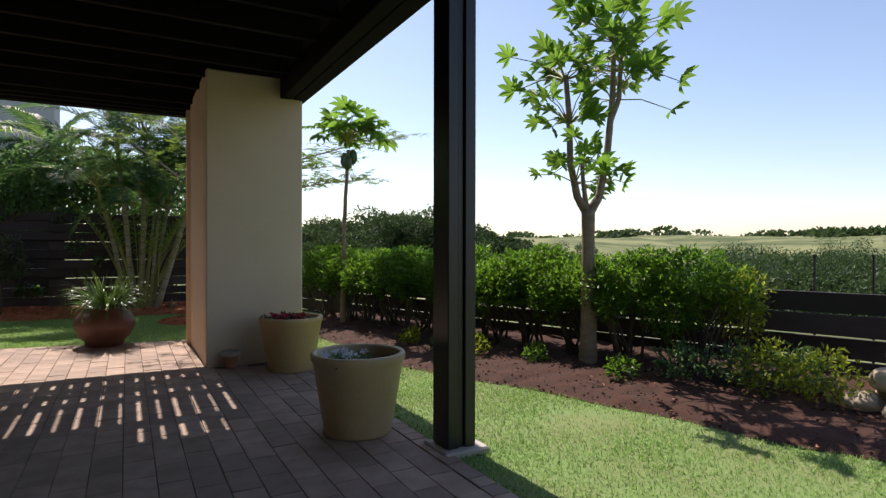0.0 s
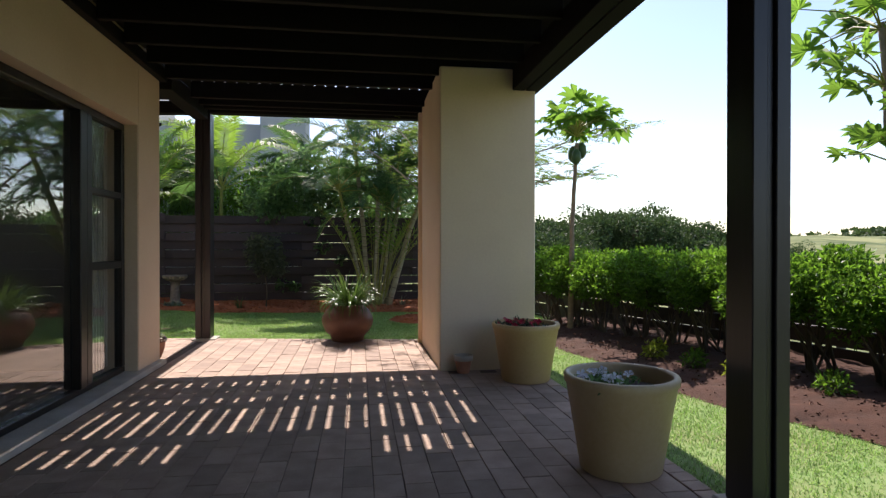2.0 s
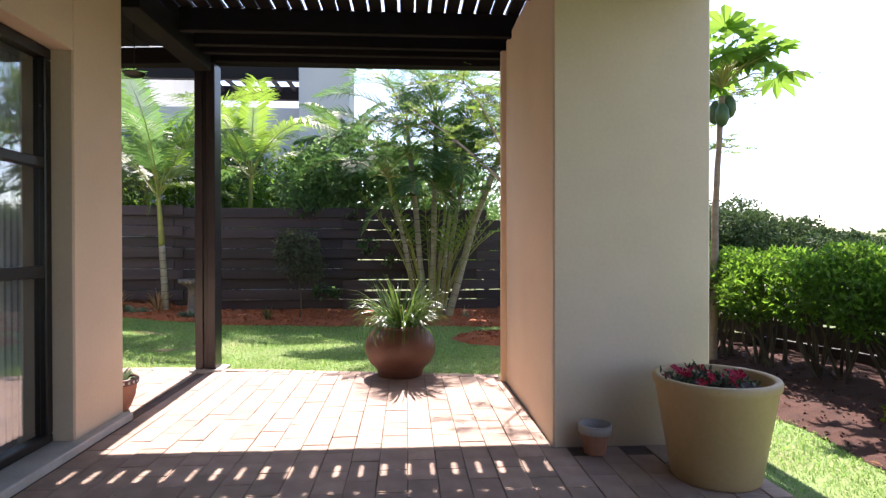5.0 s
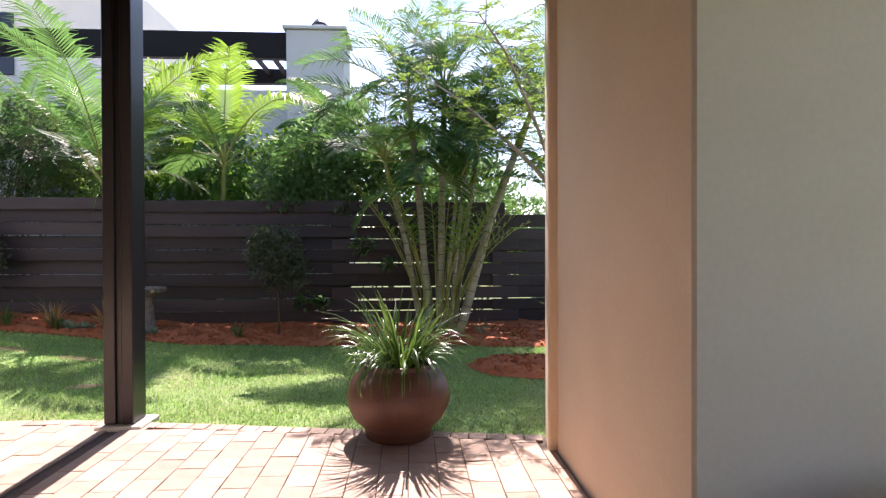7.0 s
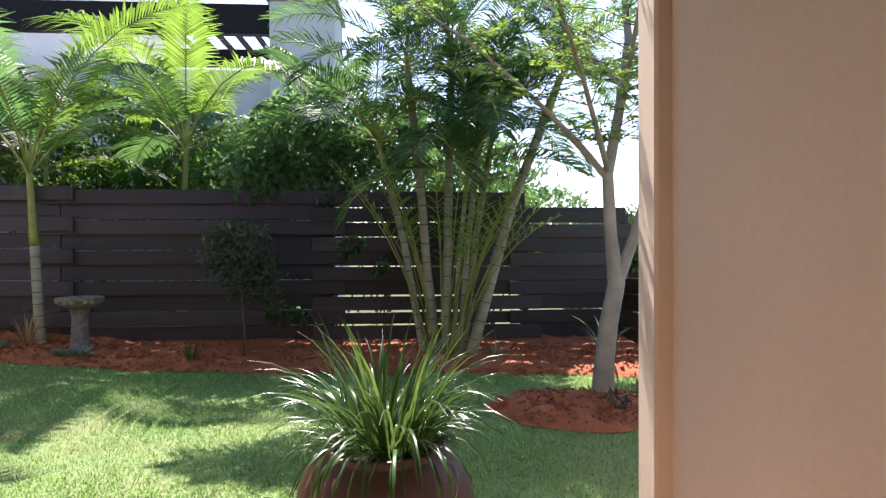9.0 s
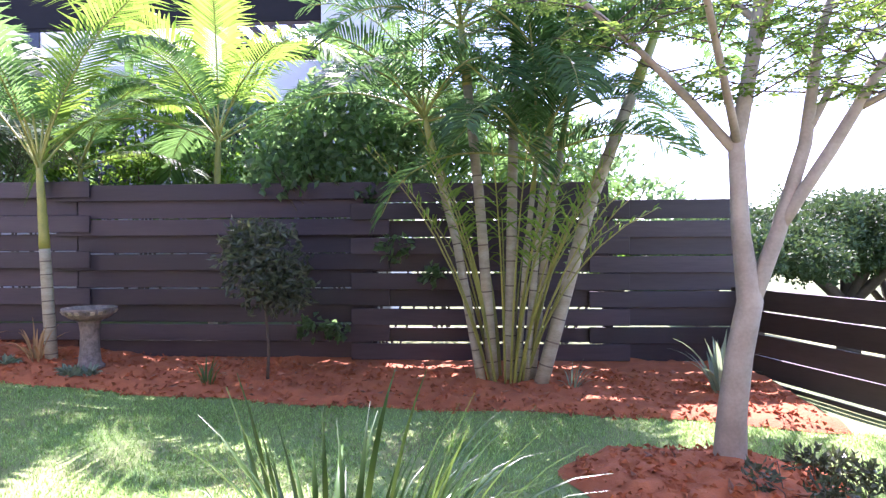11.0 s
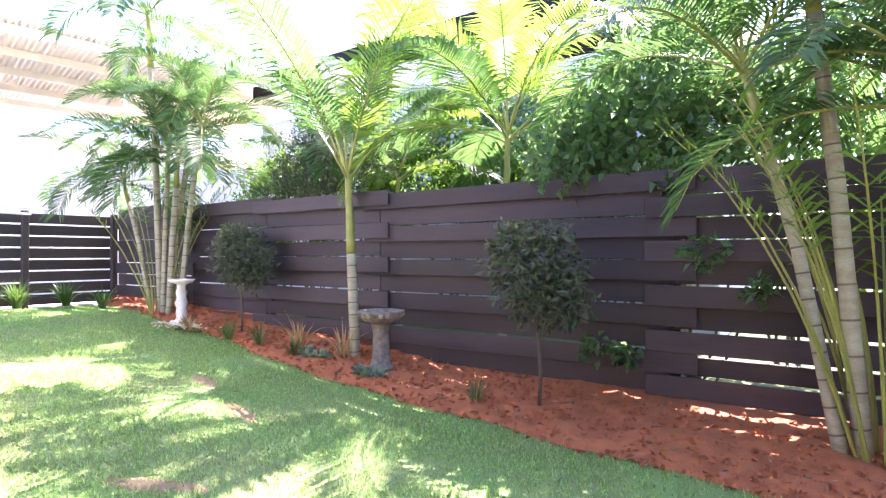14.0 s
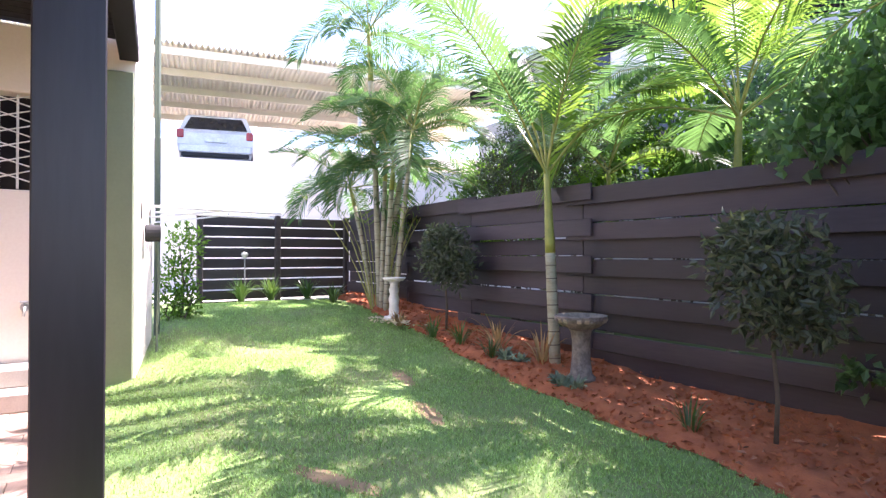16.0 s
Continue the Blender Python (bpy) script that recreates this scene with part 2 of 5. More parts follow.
class Mesh:
    """Collects points and faces."""

    def __init__(self):
        self.v, self.f = [], []

    def add(self, v, f):
        o = len(self.v)
        self.v += [tuple(p) for p in v]
        self.f += [tuple(o + i for i in q) for q in f]
        return self

    def box(self, lo, hi, b=0.006, m=None):
        """A box with chamfered edges."""
        lo, hi = Vector(lo), Vector(hi)
        c, h = (lo + hi) / 2, (hi - lo) / 2
        b = min(b, min(h) * 0.45)
        v, idx = [], {}
        for sx in (-1, 1):
            for sy in (-1, 1):
                for sz in (-1, 1):
                    for a in range(3):
                        p = [sx * (h[0] - b), sy * (h[1] - b), sz * (h[2] - b)]
                        p[a] = (sx, sy, sz)[a] * h[a]
                        idx[sx, sy, sz, a] = len(v)
                        v.append(c + Vector(p))
        f = []
        for a in range(3):
            u, w = (a + 1) % 3, (a + 2) % 3
            for s in (-1, 1):
                def k(p, q, axis=a):
                    g = [0, 0, 0]
                    g[a], g[u], g[w] = s, p, q
                    return idx[(*g, axis)]
                q = [k(-1, -1), k(1, -1), k(1, 1), k(-1, 1)]
                f.append(q if s > 0 else q[::-1])
                for t in (-1, 1):
                    g1, g2 = [0, 0, 0], [0, 0, 0]
                    g1[a], g1[u], g1[w] = s, t, -1
                    g2[a], g2[u], g2[w] = s, t, 1
                    q = [idx[(*g1, a)], idx[(*g2, a)], idx[(*g2, u)], idx[(*g1, u)]]
                    f.append(q if s * t < 0 else q[::-1])
        for sx in (-1, 1):
            for sy in (-1, 1):
                for sz in (-1, 1):
                    q = [idx[sx, sy, sz, a] for a in range(3)]
                    f.append(q if sx * sy * sz > 0 else q[::-1])
        if m is not None:
            v = [m @ p for p in v]
        return self.add(v, f)

    def tube(self, pts, radii, n=8, caps=True):
        pts = [Vector(p) for p in pts]
        rings, up = [], Vector((0, 0, 1))
        for i, p in enumerate(pts):
            d = (pts[min(i + 1, len(pts) - 1)] - pts[max(i - 1, 0)]).normalized()
            a = d.cross(up if abs(d.z) < 0.9 else Vector((1, 0, 0))).normalized()
            if rings and a.dot(last) < 0:
                a = -a
            last = a
            c = d.cross(a)
            r = float(radii[i]) if hasattr(radii, "__len__") else float(radii)
            rings.append([p + r * (math.cos(2 * math.pi * k / n) * a + math.sin(2 * math.pi * k / n) * c) for k in range(n)])
        f = [(i * n + k, i * n + (k + 1) % n, (i + 1) * n + (k + 1) % n, (i + 1) * n + k) for i in range(len(pts) - 1) for k in range(n)]
        if caps:
            f += [tuple(range(n))[::-1], tuple((len(pts) - 1) * n + k for k in range(n))]
        return self.add([p for r in rings for p in r], f)

    def lathe(self, profile, n=32, at=(0, 0, 0)):
        """profile: (radius, height) from the bottom up."""
        v = [(at[0] + r * math.cos(2 * math.pi * k / n), at[1] + r * math.sin(2 * math.pi * k / n), at[2] + z) for r, z in profile for k in range(n)]
        f = [(i * n + k, i * n + (k + 1) % n, (i + 1) * n + (k + 1) % n, (i + 1) * n + k) for i in range(len(profile) - 1) for k in range(n)]
        return self.add(v, f)

    def data(self, name, mat, smooth=False, second=None, start=0):
        """second: the material of the faces from start on."""
        me = bpy.data.meshes.new(name)
        me.from_pydata(self.v, [], self.f)
        me.materials.append(mat)
        if second is not None:
            me.materials.append(second)
            me.polygons.foreach_set("material_index", [int(i >= start) for i in range(len(self.f))])
        if smooth:
            me.polygons.foreach_set("use_smooth", [True] * len(me.polygons))
        me.update()
        return me


def array_mesh(name, verts, faces, mat, smooth=False):
    """A mesh from arrays: points n x 3, faces m x 3 or m x 4."""
    verts, faces = np.asarray(verts, np.float32).reshape(-1, 3), np.asarray(faces, np.int32)
    me = bpy.data.meshes.new(name)
    k = faces.shape[1]
    me.vertices.add(len(verts))
    me.vertices.foreach_set("co", verts.ravel())
    me.loops.add(faces.size)
    me.loops.foreach_set("vertex_index", faces.ravel())
    me.polygons.add(len(faces))
    me.polygons.foreach_set("loop_start", np.arange(0, faces.size, k, dtype=np.int32))
    me.polygons.foreach_set("loop_total", np.full(len(faces), k, np.int32))
    me.polygons.foreach_set("use_smooth", np.full(len(faces), smooth))
    me.materials.append(mat)
    me.update(calc_edges=True)
    return me


def part(name, g, mat, parent=None, label="", smooth=False):
    """One mesh object from a Mesh or ready data, under its thing."""
    ob = new(name, g.data(name, mat, smooth) if isinstance(g, Mesh) else g)
    if parent is not None:
        ob.parent = parent
    if label:
        ob["label"] = label
    return ob


def thing(name, label, category, at=(0, 0, 0), group="", kind=""):
    """An empty at a thing's base that its parts hang from."""
    ob = new(name)
    ob.location = at
    ob.empty_display_size = 0.1
    return tagged(ob, label, category, group, kind)


def hung(name, g, mat, parent, label="", smooth=False):
    """A part built in world places, under a thing that stands elsewhere."""
    ob = part(name, g, mat, parent, label, smooth)
    off = Vector((0, 0, 0))
    p = parent
    while p is not None:
        off += Vector(p.location)
        p = p.parent
    ob.location = -off
    return ob


def setting(name, g, mat, label, category, smooth=False):
    return tagged(part(name, g, mat, None, "", smooth), label, category, kind="structure")


rng = np.random.default_rng(7)


def leaves_data(name, pts, dirs, length, width, mat, fold=0.25, jitter=0.4):
    """Many small folded leaves: four corners and two faces each."""
    n = len(pts)
    d = np.asarray(dirs, float) + rng.normal(0, jitter, (n, 3))
    d /= np.linalg.norm(d, axis=1, keepdims=True) + 1e-9
    s = np.cross(d, rng.normal(0, 1, (n, 3)))
    s /= np.linalg.norm(s, axis=1, keepdims=True) + 1e-9
    u = np.cross(s, d)
    L = (np.asarray(length) * rng.uniform(0.65, 1.25, n))[:, None]
    W = (np.asarray(width) * rng.uniform(0.7, 1.2, n))[:, None]
    base = np.asarray(pts, float)
    mid = base + d * L * 0.45
    v = np.stack([base, mid + s * W / 2 + u * W * fold, base + d * L - u * L * 0.12, mid - s * W / 2 + u * W * fold], 1)
    i = np.arange(n)[:, None] * 4
    f = np.concatenate([i + [0, 1, 2], i + [0, 2, 3]], 0)
    return array_mesh(name, v, f, mat)


def lump_points(n, lumps, inner=0.55):
    """Points in a set of ellipsoids (centre, radii), mostly near their skins, and the ways out."""
    lumps = [(np.array(c, float), np.array(r, float)) for c, r in lumps]
    w = np.array([r.prod() ** (2 / 3) for c, r in lumps])
    pick = rng.choice(len(lumps), n, p=w / w.sum())
    d = rng.normal(0, 1, (n, 3))
    d /= np.linalg.norm(d, axis=1, keepdims=True)
    rad = rng.uniform(inner ** 3, 1, n) ** (1 / 3)
    c, r = np.array([x[0] for x in lumps])[pick], np.array([x[1] for x in lumps])[pick]
    wob = 1 + 0.18 * np.sin(7 * d[:, 0] + 3 * c[:, 0]) * np.sin(6 * d[:, 1] + 2 * c[:, 1]) + 0.12 * np.sin(11 * d[:, 2] + c[:, 0])
    return c + d * r * (rad * wob)[:, None], d

# ---- plan ----
WALL_X, CORNER_Y = -2.2, 7.1
FENCE_Y0 = 13.1


def side_x(y):
    """Where the low side fence runs."""
    return 2.45 + 0.316 * (13.1 - y)


def lot_z(x, y):
    """Height of the garden."""
    z = 0.0
    if x < -3.0:
        z = min(0.43, 0.078 * (-3.0 - x)) * min(1.0, max(0.0, (y - 8.9) / 0.9))
    return z - 0.02


def ground_z(x, y):
    d = (x - side_x(min(y, 13.1))) * 0.95 - 0.15
    if y > 13.1:
        d = max((x - 2.6) * 0.95, 0) if x > 2.6 else 0
    far = math.hypot(x, y)
    z = lot_z(x, y) - 0.05
    if d > 0:
        z -= 0.05 + 7.0 * (1 - math.exp(-d / 22.0))
    if far > 60:
        k = min((far - 60) / 700.0, 2.0)
        z = z * max(0, 1 - (far - 60) / 300) + (26 * k * k * (3 - 2 * min(k, 1.5)) * 0.5 - 7 * min(1, (far - 60) / 300) * (1 - min(k, 1))) + (6 * noise.noise((x / 160, y / 160, 0)) + 3.5 * noise.noise((x / 60, y / 60, 3))) * min(1, (far - 60) / 200)
    return z


# ground: one sheet, fine near the garden and coarse towards the horizon
g = Mesh()
rings = [0.0] + [0.5 * i for i in range(1, 41)] + [20 * 1.14 ** i for i in range(1, 42)]
N = 120
verts, faces = [], []
for r in rings:
    for k in range(N):
        a = 2 * math.pi * k / N
        x, y = r * math.cos(a), 6 + r * math.sin(a)
        verts.append((x, y, ground_z(x, y)))
for i in range(len(rings) - 1):
    for k in range(N):
        faces.append((i * N + k, i * N + (k + 1) % N, (i + 1) * N + (k + 1) % N, (i + 1) * N + k))
g.add(verts, faces)
me = g.data("ground", HILL, True)
tagged(new("ground", me), "green hillside ground reaching to the horizon", "ground", kind="structure")

# lawn: a fine sheet a little above the ground
lx, ly = np.arange(-11.0, 7.01, 0.2), np.arange(-4.0, 13.4, 0.2)
LV = [(x, y, lot_z(x, y) - 0.012 * (-6.2 < x < 1.62 and y < 8.3) + 0.008 * noise.noise((x * 1.5, y * 1.5, 0))) for y in ly for x in lx]
LF = []
for j in range(len(ly) - 1):
    for i in range(len(lx) - 1):
        x, y = lx[i] + 0.1, ly[j] + 0.1
        if x < side_x(y) + 0.1:
            LF.append((j * len(lx) + i, j * len(lx) + i + 1, (j + 1) * len(lx) + i + 1, (j + 1) * len(lx) + i))
setting("lawn", Mesh().add(LV, LF), LAWN, "short green garden lawn in dappled sunlight", "lawn", True)


def back_edge(x):
    """The patio's far edge."""
    return 8.33 - 0.17 * (x - 0.7) if x > -2.6 else 8.89


def bed_edge(x):
    """Where the lawn meets the bed along the back fence."""
    return 11.9 - 0.10 * (x + 1.5) + 0.05 * math.sin(1.7 * x) + 0.03 * math.sin(5.1 * x) - 0.012 * max(0, x + 1) ** 2


def side_edge(y):
    """Where the lawn meets the bed along the side fence."""
    return 2.52 + 0.36 * max(0, 5.6 - y) - 0.09 * (y - 5.6) * (y > 5.6) + 0.05 * math.sin(2.1 * y) + 0.03 * math.sin(5 * y)


def soil_sheet(name, rows, label, mat=SOIL):
    """A bed from rows of points across it, raised and rough in its middle."""
    m = len(rows[0])
    v = []
    for r in rows:
        for j, (x, y) in enumerate(r):
            e = j / (m - 1)
            rise = 0.14 * math.sqrt(e)
            v.append((x, y, lot_z(x, y) + 0.006 + rise + 0.035 * noise.noise((x * 5, y * 5, 1)) * (j > 0) + 0.02 * noise.noise((x * 14, y * 14, 2)) * (j > 0)))
    f = [(i * m + j, i * m + j + 1, (i + 1) * m + j + 1, (i + 1) * m + j) for i in range(len(rows) - 1) for j in range(m - 1)]
    f = [q[::-1] for q in f]
    return setting(name, Mesh().add(v, f), mat, label, "soil bed", True)


soil_sheet("soil_bed_back", [[(x, bed_edge(x) + (13.35 - bed_edge(x)) * j / 24) for j in range(25)] for x in np.arange(-10.4, 2.5, 0.06)], "raked red soil bed along the dark timber fence")
# the side bed's shade is in its soil colour
soil_sheet("soil_bed_side", [[(side_edge(y) + (side_x(y) + 0.2 - side_edge(y)) * j / 20, y) for j in range(21)] for y in np.arange(-1.0, 9.6, 0.06)][::-1], "red soil bed under the clipped hedge, its shade painted in", SOIL_SHADED)

# round bed under the feathery tree
v = [(1.15, 10.45, 0.05)]
for j in range(1, 13):
    for k in range(48):
        a = 2 * math.pi * k / 48
        r = j / 12 * (1 + 0.05 * math.sin(3 * a) + 0.03 * math.sin(7 * a))
        x, y = 1.15 + 0.72 * r * math.cos(a), 10.45 + 0.52 * r * math.sin(a)
        v.append((x, y, -0.012 + 0.07 * math.sqrt(max(0, 1 - (j / 12) ** 2)) + 0.05 * noise.noise((x * 9, y * 9, 3)) * (j < 12)))
f = [(0, 1 + k, 1 + (k + 1) % 48) for k in range(48)] + [(1 + j * 48 + k, 1 + (j + 1) * 48 + k, 1 + (j + 1) * 48 + (k + 1) % 48, 1 + j * 48 + (k + 1) % 48) for j in range(11) for k in range(48)]
setting("soil_bed_round", Mesh().add(v, f), SOIL, "small round bed of red soil in the lawn", "soil bed", True)

# patio base
g = Mesh()
edge = [(-2.6, 8.89)] + [(x, back_edge(x)) for x in np.arange(-2.5, 0.71, 0.2)] + [(1.2, 8.2), (1.715, 6.4), (1.715, 3.6), (1.715, -3.5), (-2.35, -3.5), (-2.35, 7.0), (-6.2, 7.0), (-6.2, 8.89)]
n = len(edge)
g.add([(x, y, -0.014) for x, y in edge] + [(x, y, -0.2) for x, y in edge], [tuple(range(n))[::-1]] + [(i, (i + 1) % n, n + (i + 1) % n, n + i) for i in range(n)])
setting("floor", g, JOINT, "patio floor of terracotta clay pavers with sandy joints", "floor")
patio = thing("patio_paving", "terracotta clay pavers laid in running bond, weathered", "paving", kind="structure")

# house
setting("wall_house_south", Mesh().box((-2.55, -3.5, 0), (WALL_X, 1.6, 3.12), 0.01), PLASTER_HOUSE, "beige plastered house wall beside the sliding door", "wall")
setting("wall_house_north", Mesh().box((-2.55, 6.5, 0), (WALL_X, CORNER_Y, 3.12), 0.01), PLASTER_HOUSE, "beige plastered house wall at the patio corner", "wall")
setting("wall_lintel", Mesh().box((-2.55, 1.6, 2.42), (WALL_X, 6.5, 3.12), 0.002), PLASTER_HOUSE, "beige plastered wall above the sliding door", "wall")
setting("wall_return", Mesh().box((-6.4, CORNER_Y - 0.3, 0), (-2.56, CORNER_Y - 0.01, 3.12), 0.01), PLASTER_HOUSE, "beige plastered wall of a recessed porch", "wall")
g = Mesh()
g.box((-6.4, CORNER_Y, -0.1), (-6.1, 8.02, 3.2), 0.008)
g.box((-6.4, 8.02, -0.1), (-6.1, 8.50, 1.78), 0.008)
g.box((-6.4, 8.02, 2.62), (-6.1, 8.50, 3.2), 0.008)
g.box((-6.4, 8.50, -0.1), (-6.1, 8.94, 3.2), 0.008)
setting("wall_porch", g, PLASTER_WHITE, "pale plastered porch wall with a barred window", "wall")
setting("wall_wing", Mesh().box((-1.7, -0.26, -0.1), (0, 0, 5.4), 0.01, pose(-6.1, 9.21, 0, 0, 0, -9.6)), PLASTER_WHITE, "white plastered end wall of the house in full sun", "wall")
setting("wall_pillar", Mesh().box((-0.0, -0.262, -0.1), (0.03, -0.02, 2.93), 0.006, pose(-6.1, 9.21, 0, 0, 0, -9.6)), SAGE, "sage green painted pillar face at the porch", "pillar")
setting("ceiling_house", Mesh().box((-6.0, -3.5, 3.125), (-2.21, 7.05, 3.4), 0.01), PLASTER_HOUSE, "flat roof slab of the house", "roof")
g = Mesh()
g.box((-5.6, -3.5, 0), (-5.5, 6.75, 3.1)).box((-5.5, -3.5, 3.0), (-2.56, 6.75, 3.1)).box((-5.5, -3.5, -0.02), (-2.3, 6.75, 0.03)).box((-5.5, -3.6, 0), (-2.56, -3.5, 3.1))
setting("wall_room", g, INNER, "dim living room behind the sliding door", "wall")
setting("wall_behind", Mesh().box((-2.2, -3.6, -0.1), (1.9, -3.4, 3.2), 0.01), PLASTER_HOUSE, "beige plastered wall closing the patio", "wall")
setting("door_sill", Mesh().box((-2.36, 1.6, 0.0), (-2.13, CORNER_Y, 0.055), 0.008), CONCRETE, "pale concrete door sill", "sill")

# sliding door
door = thing("door_1", "dark bronze sliding glass door, closed, with a barred side light", "door", (-2.33, 4.0, 0.055), kind="structure")


def bar(name, lo, hi, mat=FRAME, label="", parent=door, b=0.006):
    return hung(name, Mesh().box(lo, hi, b), mat, parent, label)


X0, X1 = -2.40, -2.32
bar("head_rail", (X0, 1.62, 2.35), (X1, 6.49, 2.418))
bar("bottom_rail", (X0, 1.62, 0.056), (X1, 6.49, 0.11))
bar("side_jamb", (X0, 6.43, 0.11), (X1, 6.49, 2.35))
bar("side_jamb", (X0, 1.62, 0.11), (X1, 1.68, 2.35))
bar("meeting_stile", (X0 - 0.01, 5.70, 0.11), (X1 + 0.012, 5.79, 2.35))
bar("meeting_stile", (X0 + 0.02, 5.55, 0.11), (X1 + 0.03, 5.66, 2.35))
bar("transom", (X0 + 0.005, 5.79, 1.70), (X1 - 0.005, 6.43, 1.76))
bar("transom", (X0 + 0.005, 5.79, 1.05), (X1 - 0.005, 6.43, 1.12))
bar("stile", (X0 + 0.01, 3.55, 0.11), (X1 + 0.005, 3.64, 2.35))
for y0, y1, z0, z1 in ((5.79, 6.43, 1.76, 2.35), (5.79, 6.43, 1.12, 1.70), (5.79, 6.43, 0.11, 1.05), (3.64, 5.56, 0.11, 2.35), (1.68, 3.55, 0.11, 2.35)):
    p = hung("pane", Mesh().box((-2.364, y0 - 0.01, z0 - 0.01), (-2.356, y1 + 0.01, z1 + 0.01), 0.001), GLASS, door, "clear reflecting glass")
    p.visible_shadow = False
blind = thing("vertical_blind", "pale vertical slat blind behind the side light", "blind", (-2.46, 6.1, 0.12))
for i in range(12):
    y = 5.80 + 0.054 * i
    hung("blind_slat", Mesh().box((-2.475, y, 0.12), (-2.455, y + 0.035, 2.34), 0.003), BLIND, blind)
hung("blind_rail", Mesh().box((-2.49, 5.76, 2.34), (-2.44, 6.46, 2.38)), BLIND, blind)

# barred porch window
win = thing("window_1", "white folding trellis bars over a dark porch window", "window", (-6.11, 8.24, 1.78), kind="structure")
hung("window_pane", Mesh().box((-6.30, 8.025, 1.785), (-6.28, 8.495, 2.615), 0.001), DARK_GLASS, win)
for i in range(4):
    y = 8.04 + 0.13 * i
    hung("upright_bar", Mesh().box((-6.125, y, 1.79), (-6.11, y + 0.018, 2.6), 0.002), WHITE_METAL, win)
for i in range(6):
    for s in (0, 1):
        z = 1.84 + 0.13 * i
        a, b2 = (8.05, z + 0.12 * s), (8.44, z + 0.12 * (1 - s))
        hung("cross_bar", Mesh().tube([(-6.105, a[0], a[1]), (-6.105, b2[0], b2[1])], 0.006, 5), WHITE_METAL, win)

# pier
pier = thing("plastered_pier", "thick cream plastered pier carrying the pergola", "pier", (1.2, 7.2, 0), kind="structure")
hung("pier_front", Mesh().box((0.713, 6.38, -0.05), (1.715, 8.05, 3.09), 0.012), PLASTER, pier)
hung("pier_back", Mesh().box((0.0, 0.0, -0.05), (0.92, 0.25, 3.0), 0.012, pose(0.66, 8.052, 0, 0, 0, -9.6)), PLASTER, pier)

# pergola
pergola = thing("pergola", "dark-stained timber pergola roof with gapped slats", "pergola", (0, 5, 2.9), kind="structure")


def beam(name, lo, hi, mat):
    return hung(name, Mesh().box(lo, hi, 0.006), mat, pergola)


beam("back_beam", (-2.08, 8.68, 3.05), (0.9, 8.84, 3.2), STAIN_X)
hung("porch_beam", Mesh().box((-4.05, -0.08, 3.04), (0, 0.08, 3.2), 0.006, pose(-2.09, 8.77, 0, 0, 0, -5.4)), STAIN_X, pergola)
beam("side_beam", (1.47, -3.3, 2.87), (1.60, 6.56, 3.10), STAIN_Y)
beam("side_beam", (1.61, -3.3, 2.87), (1.76, 6.56, 3.10), STAIN_Y)
beam("tie_beam", (-2.26, CORNER_Y + 0.005, 2.93), (-2.08, 8.60, 3.12), STAIN_Y)
beam("wall_plate", (-2.195, -3.3, 3.0), (-2.12, CORNER_Y, 3.12), STAIN_Y)
for y in [8.36, 8.14, 7.80, 7.01] + [6.48 - 0.53 * i for i in range(19)]:
    beam("rafter", (-2.11 if y < 7.1 else -2.07, y - 0.03, 3.02), (1.46 if y < 6.3 else 1.7, y + 0.03, 3.215), STAIN_X)
for i in range(33):
    x = -2.45 + 0.13 * i
    if x + 0.1 < 1.85:
        cut = 6.71 if x < -1.3 or -0.2 < x < 0.5 else 7.03
        beam("slat", (x, cut, 3.22), (x + 0.103 + 0.014 * ((7 * i) % 5) / 4, 8.86, 3.258), STAIN_Y)
        beam("slat", (x, -3.3, 3.22), (x + 0.1297, cut - 0.01, 3.258), STAIN_Y)
for i in range(28):
    x = -2.6 - 0.13 * i
    beam("slat", (x, 7.06, 3.22), (x + 0.126, 8.72 - 0.095 * (x + 2.1), 3.258), STAIN_Y)


def timber_post(cx, cy, label, top=2.92):
    """Two planks with a recessed core, on a cast foot."""
    t = thing("timber_post", label, "post", (cx, cy, 0.0), "pergola posts")
    w = 0.098
    part("plank", Mesh().box((-w, -w, 0.02), (-0.022, w, top), 0.005), STAIN, t)
    part("plank", Mesh().box((0.022, -w, 0.02), (w, w, top), 0.005), STAIN, t)
    part("core", Mesh().box((-0.0215, -w + 0.022, 0.02), (0.0215, w - 0.022, top), 0.002), STAIN, t)
    part("concrete_foot", Mesh().box((-0.14, -0.15, -0.08), (0.17, 0.15, 0.018), 0.01), CONCRETE, t, "pale cast concrete foot")
    return t


timber_post(1.79, 3.11, "dark-stained square timber post on a concrete foot at the lawn")
timber_post(-2.17, 8.775, "dark-stained square timber post at the patio corner", 3.04)

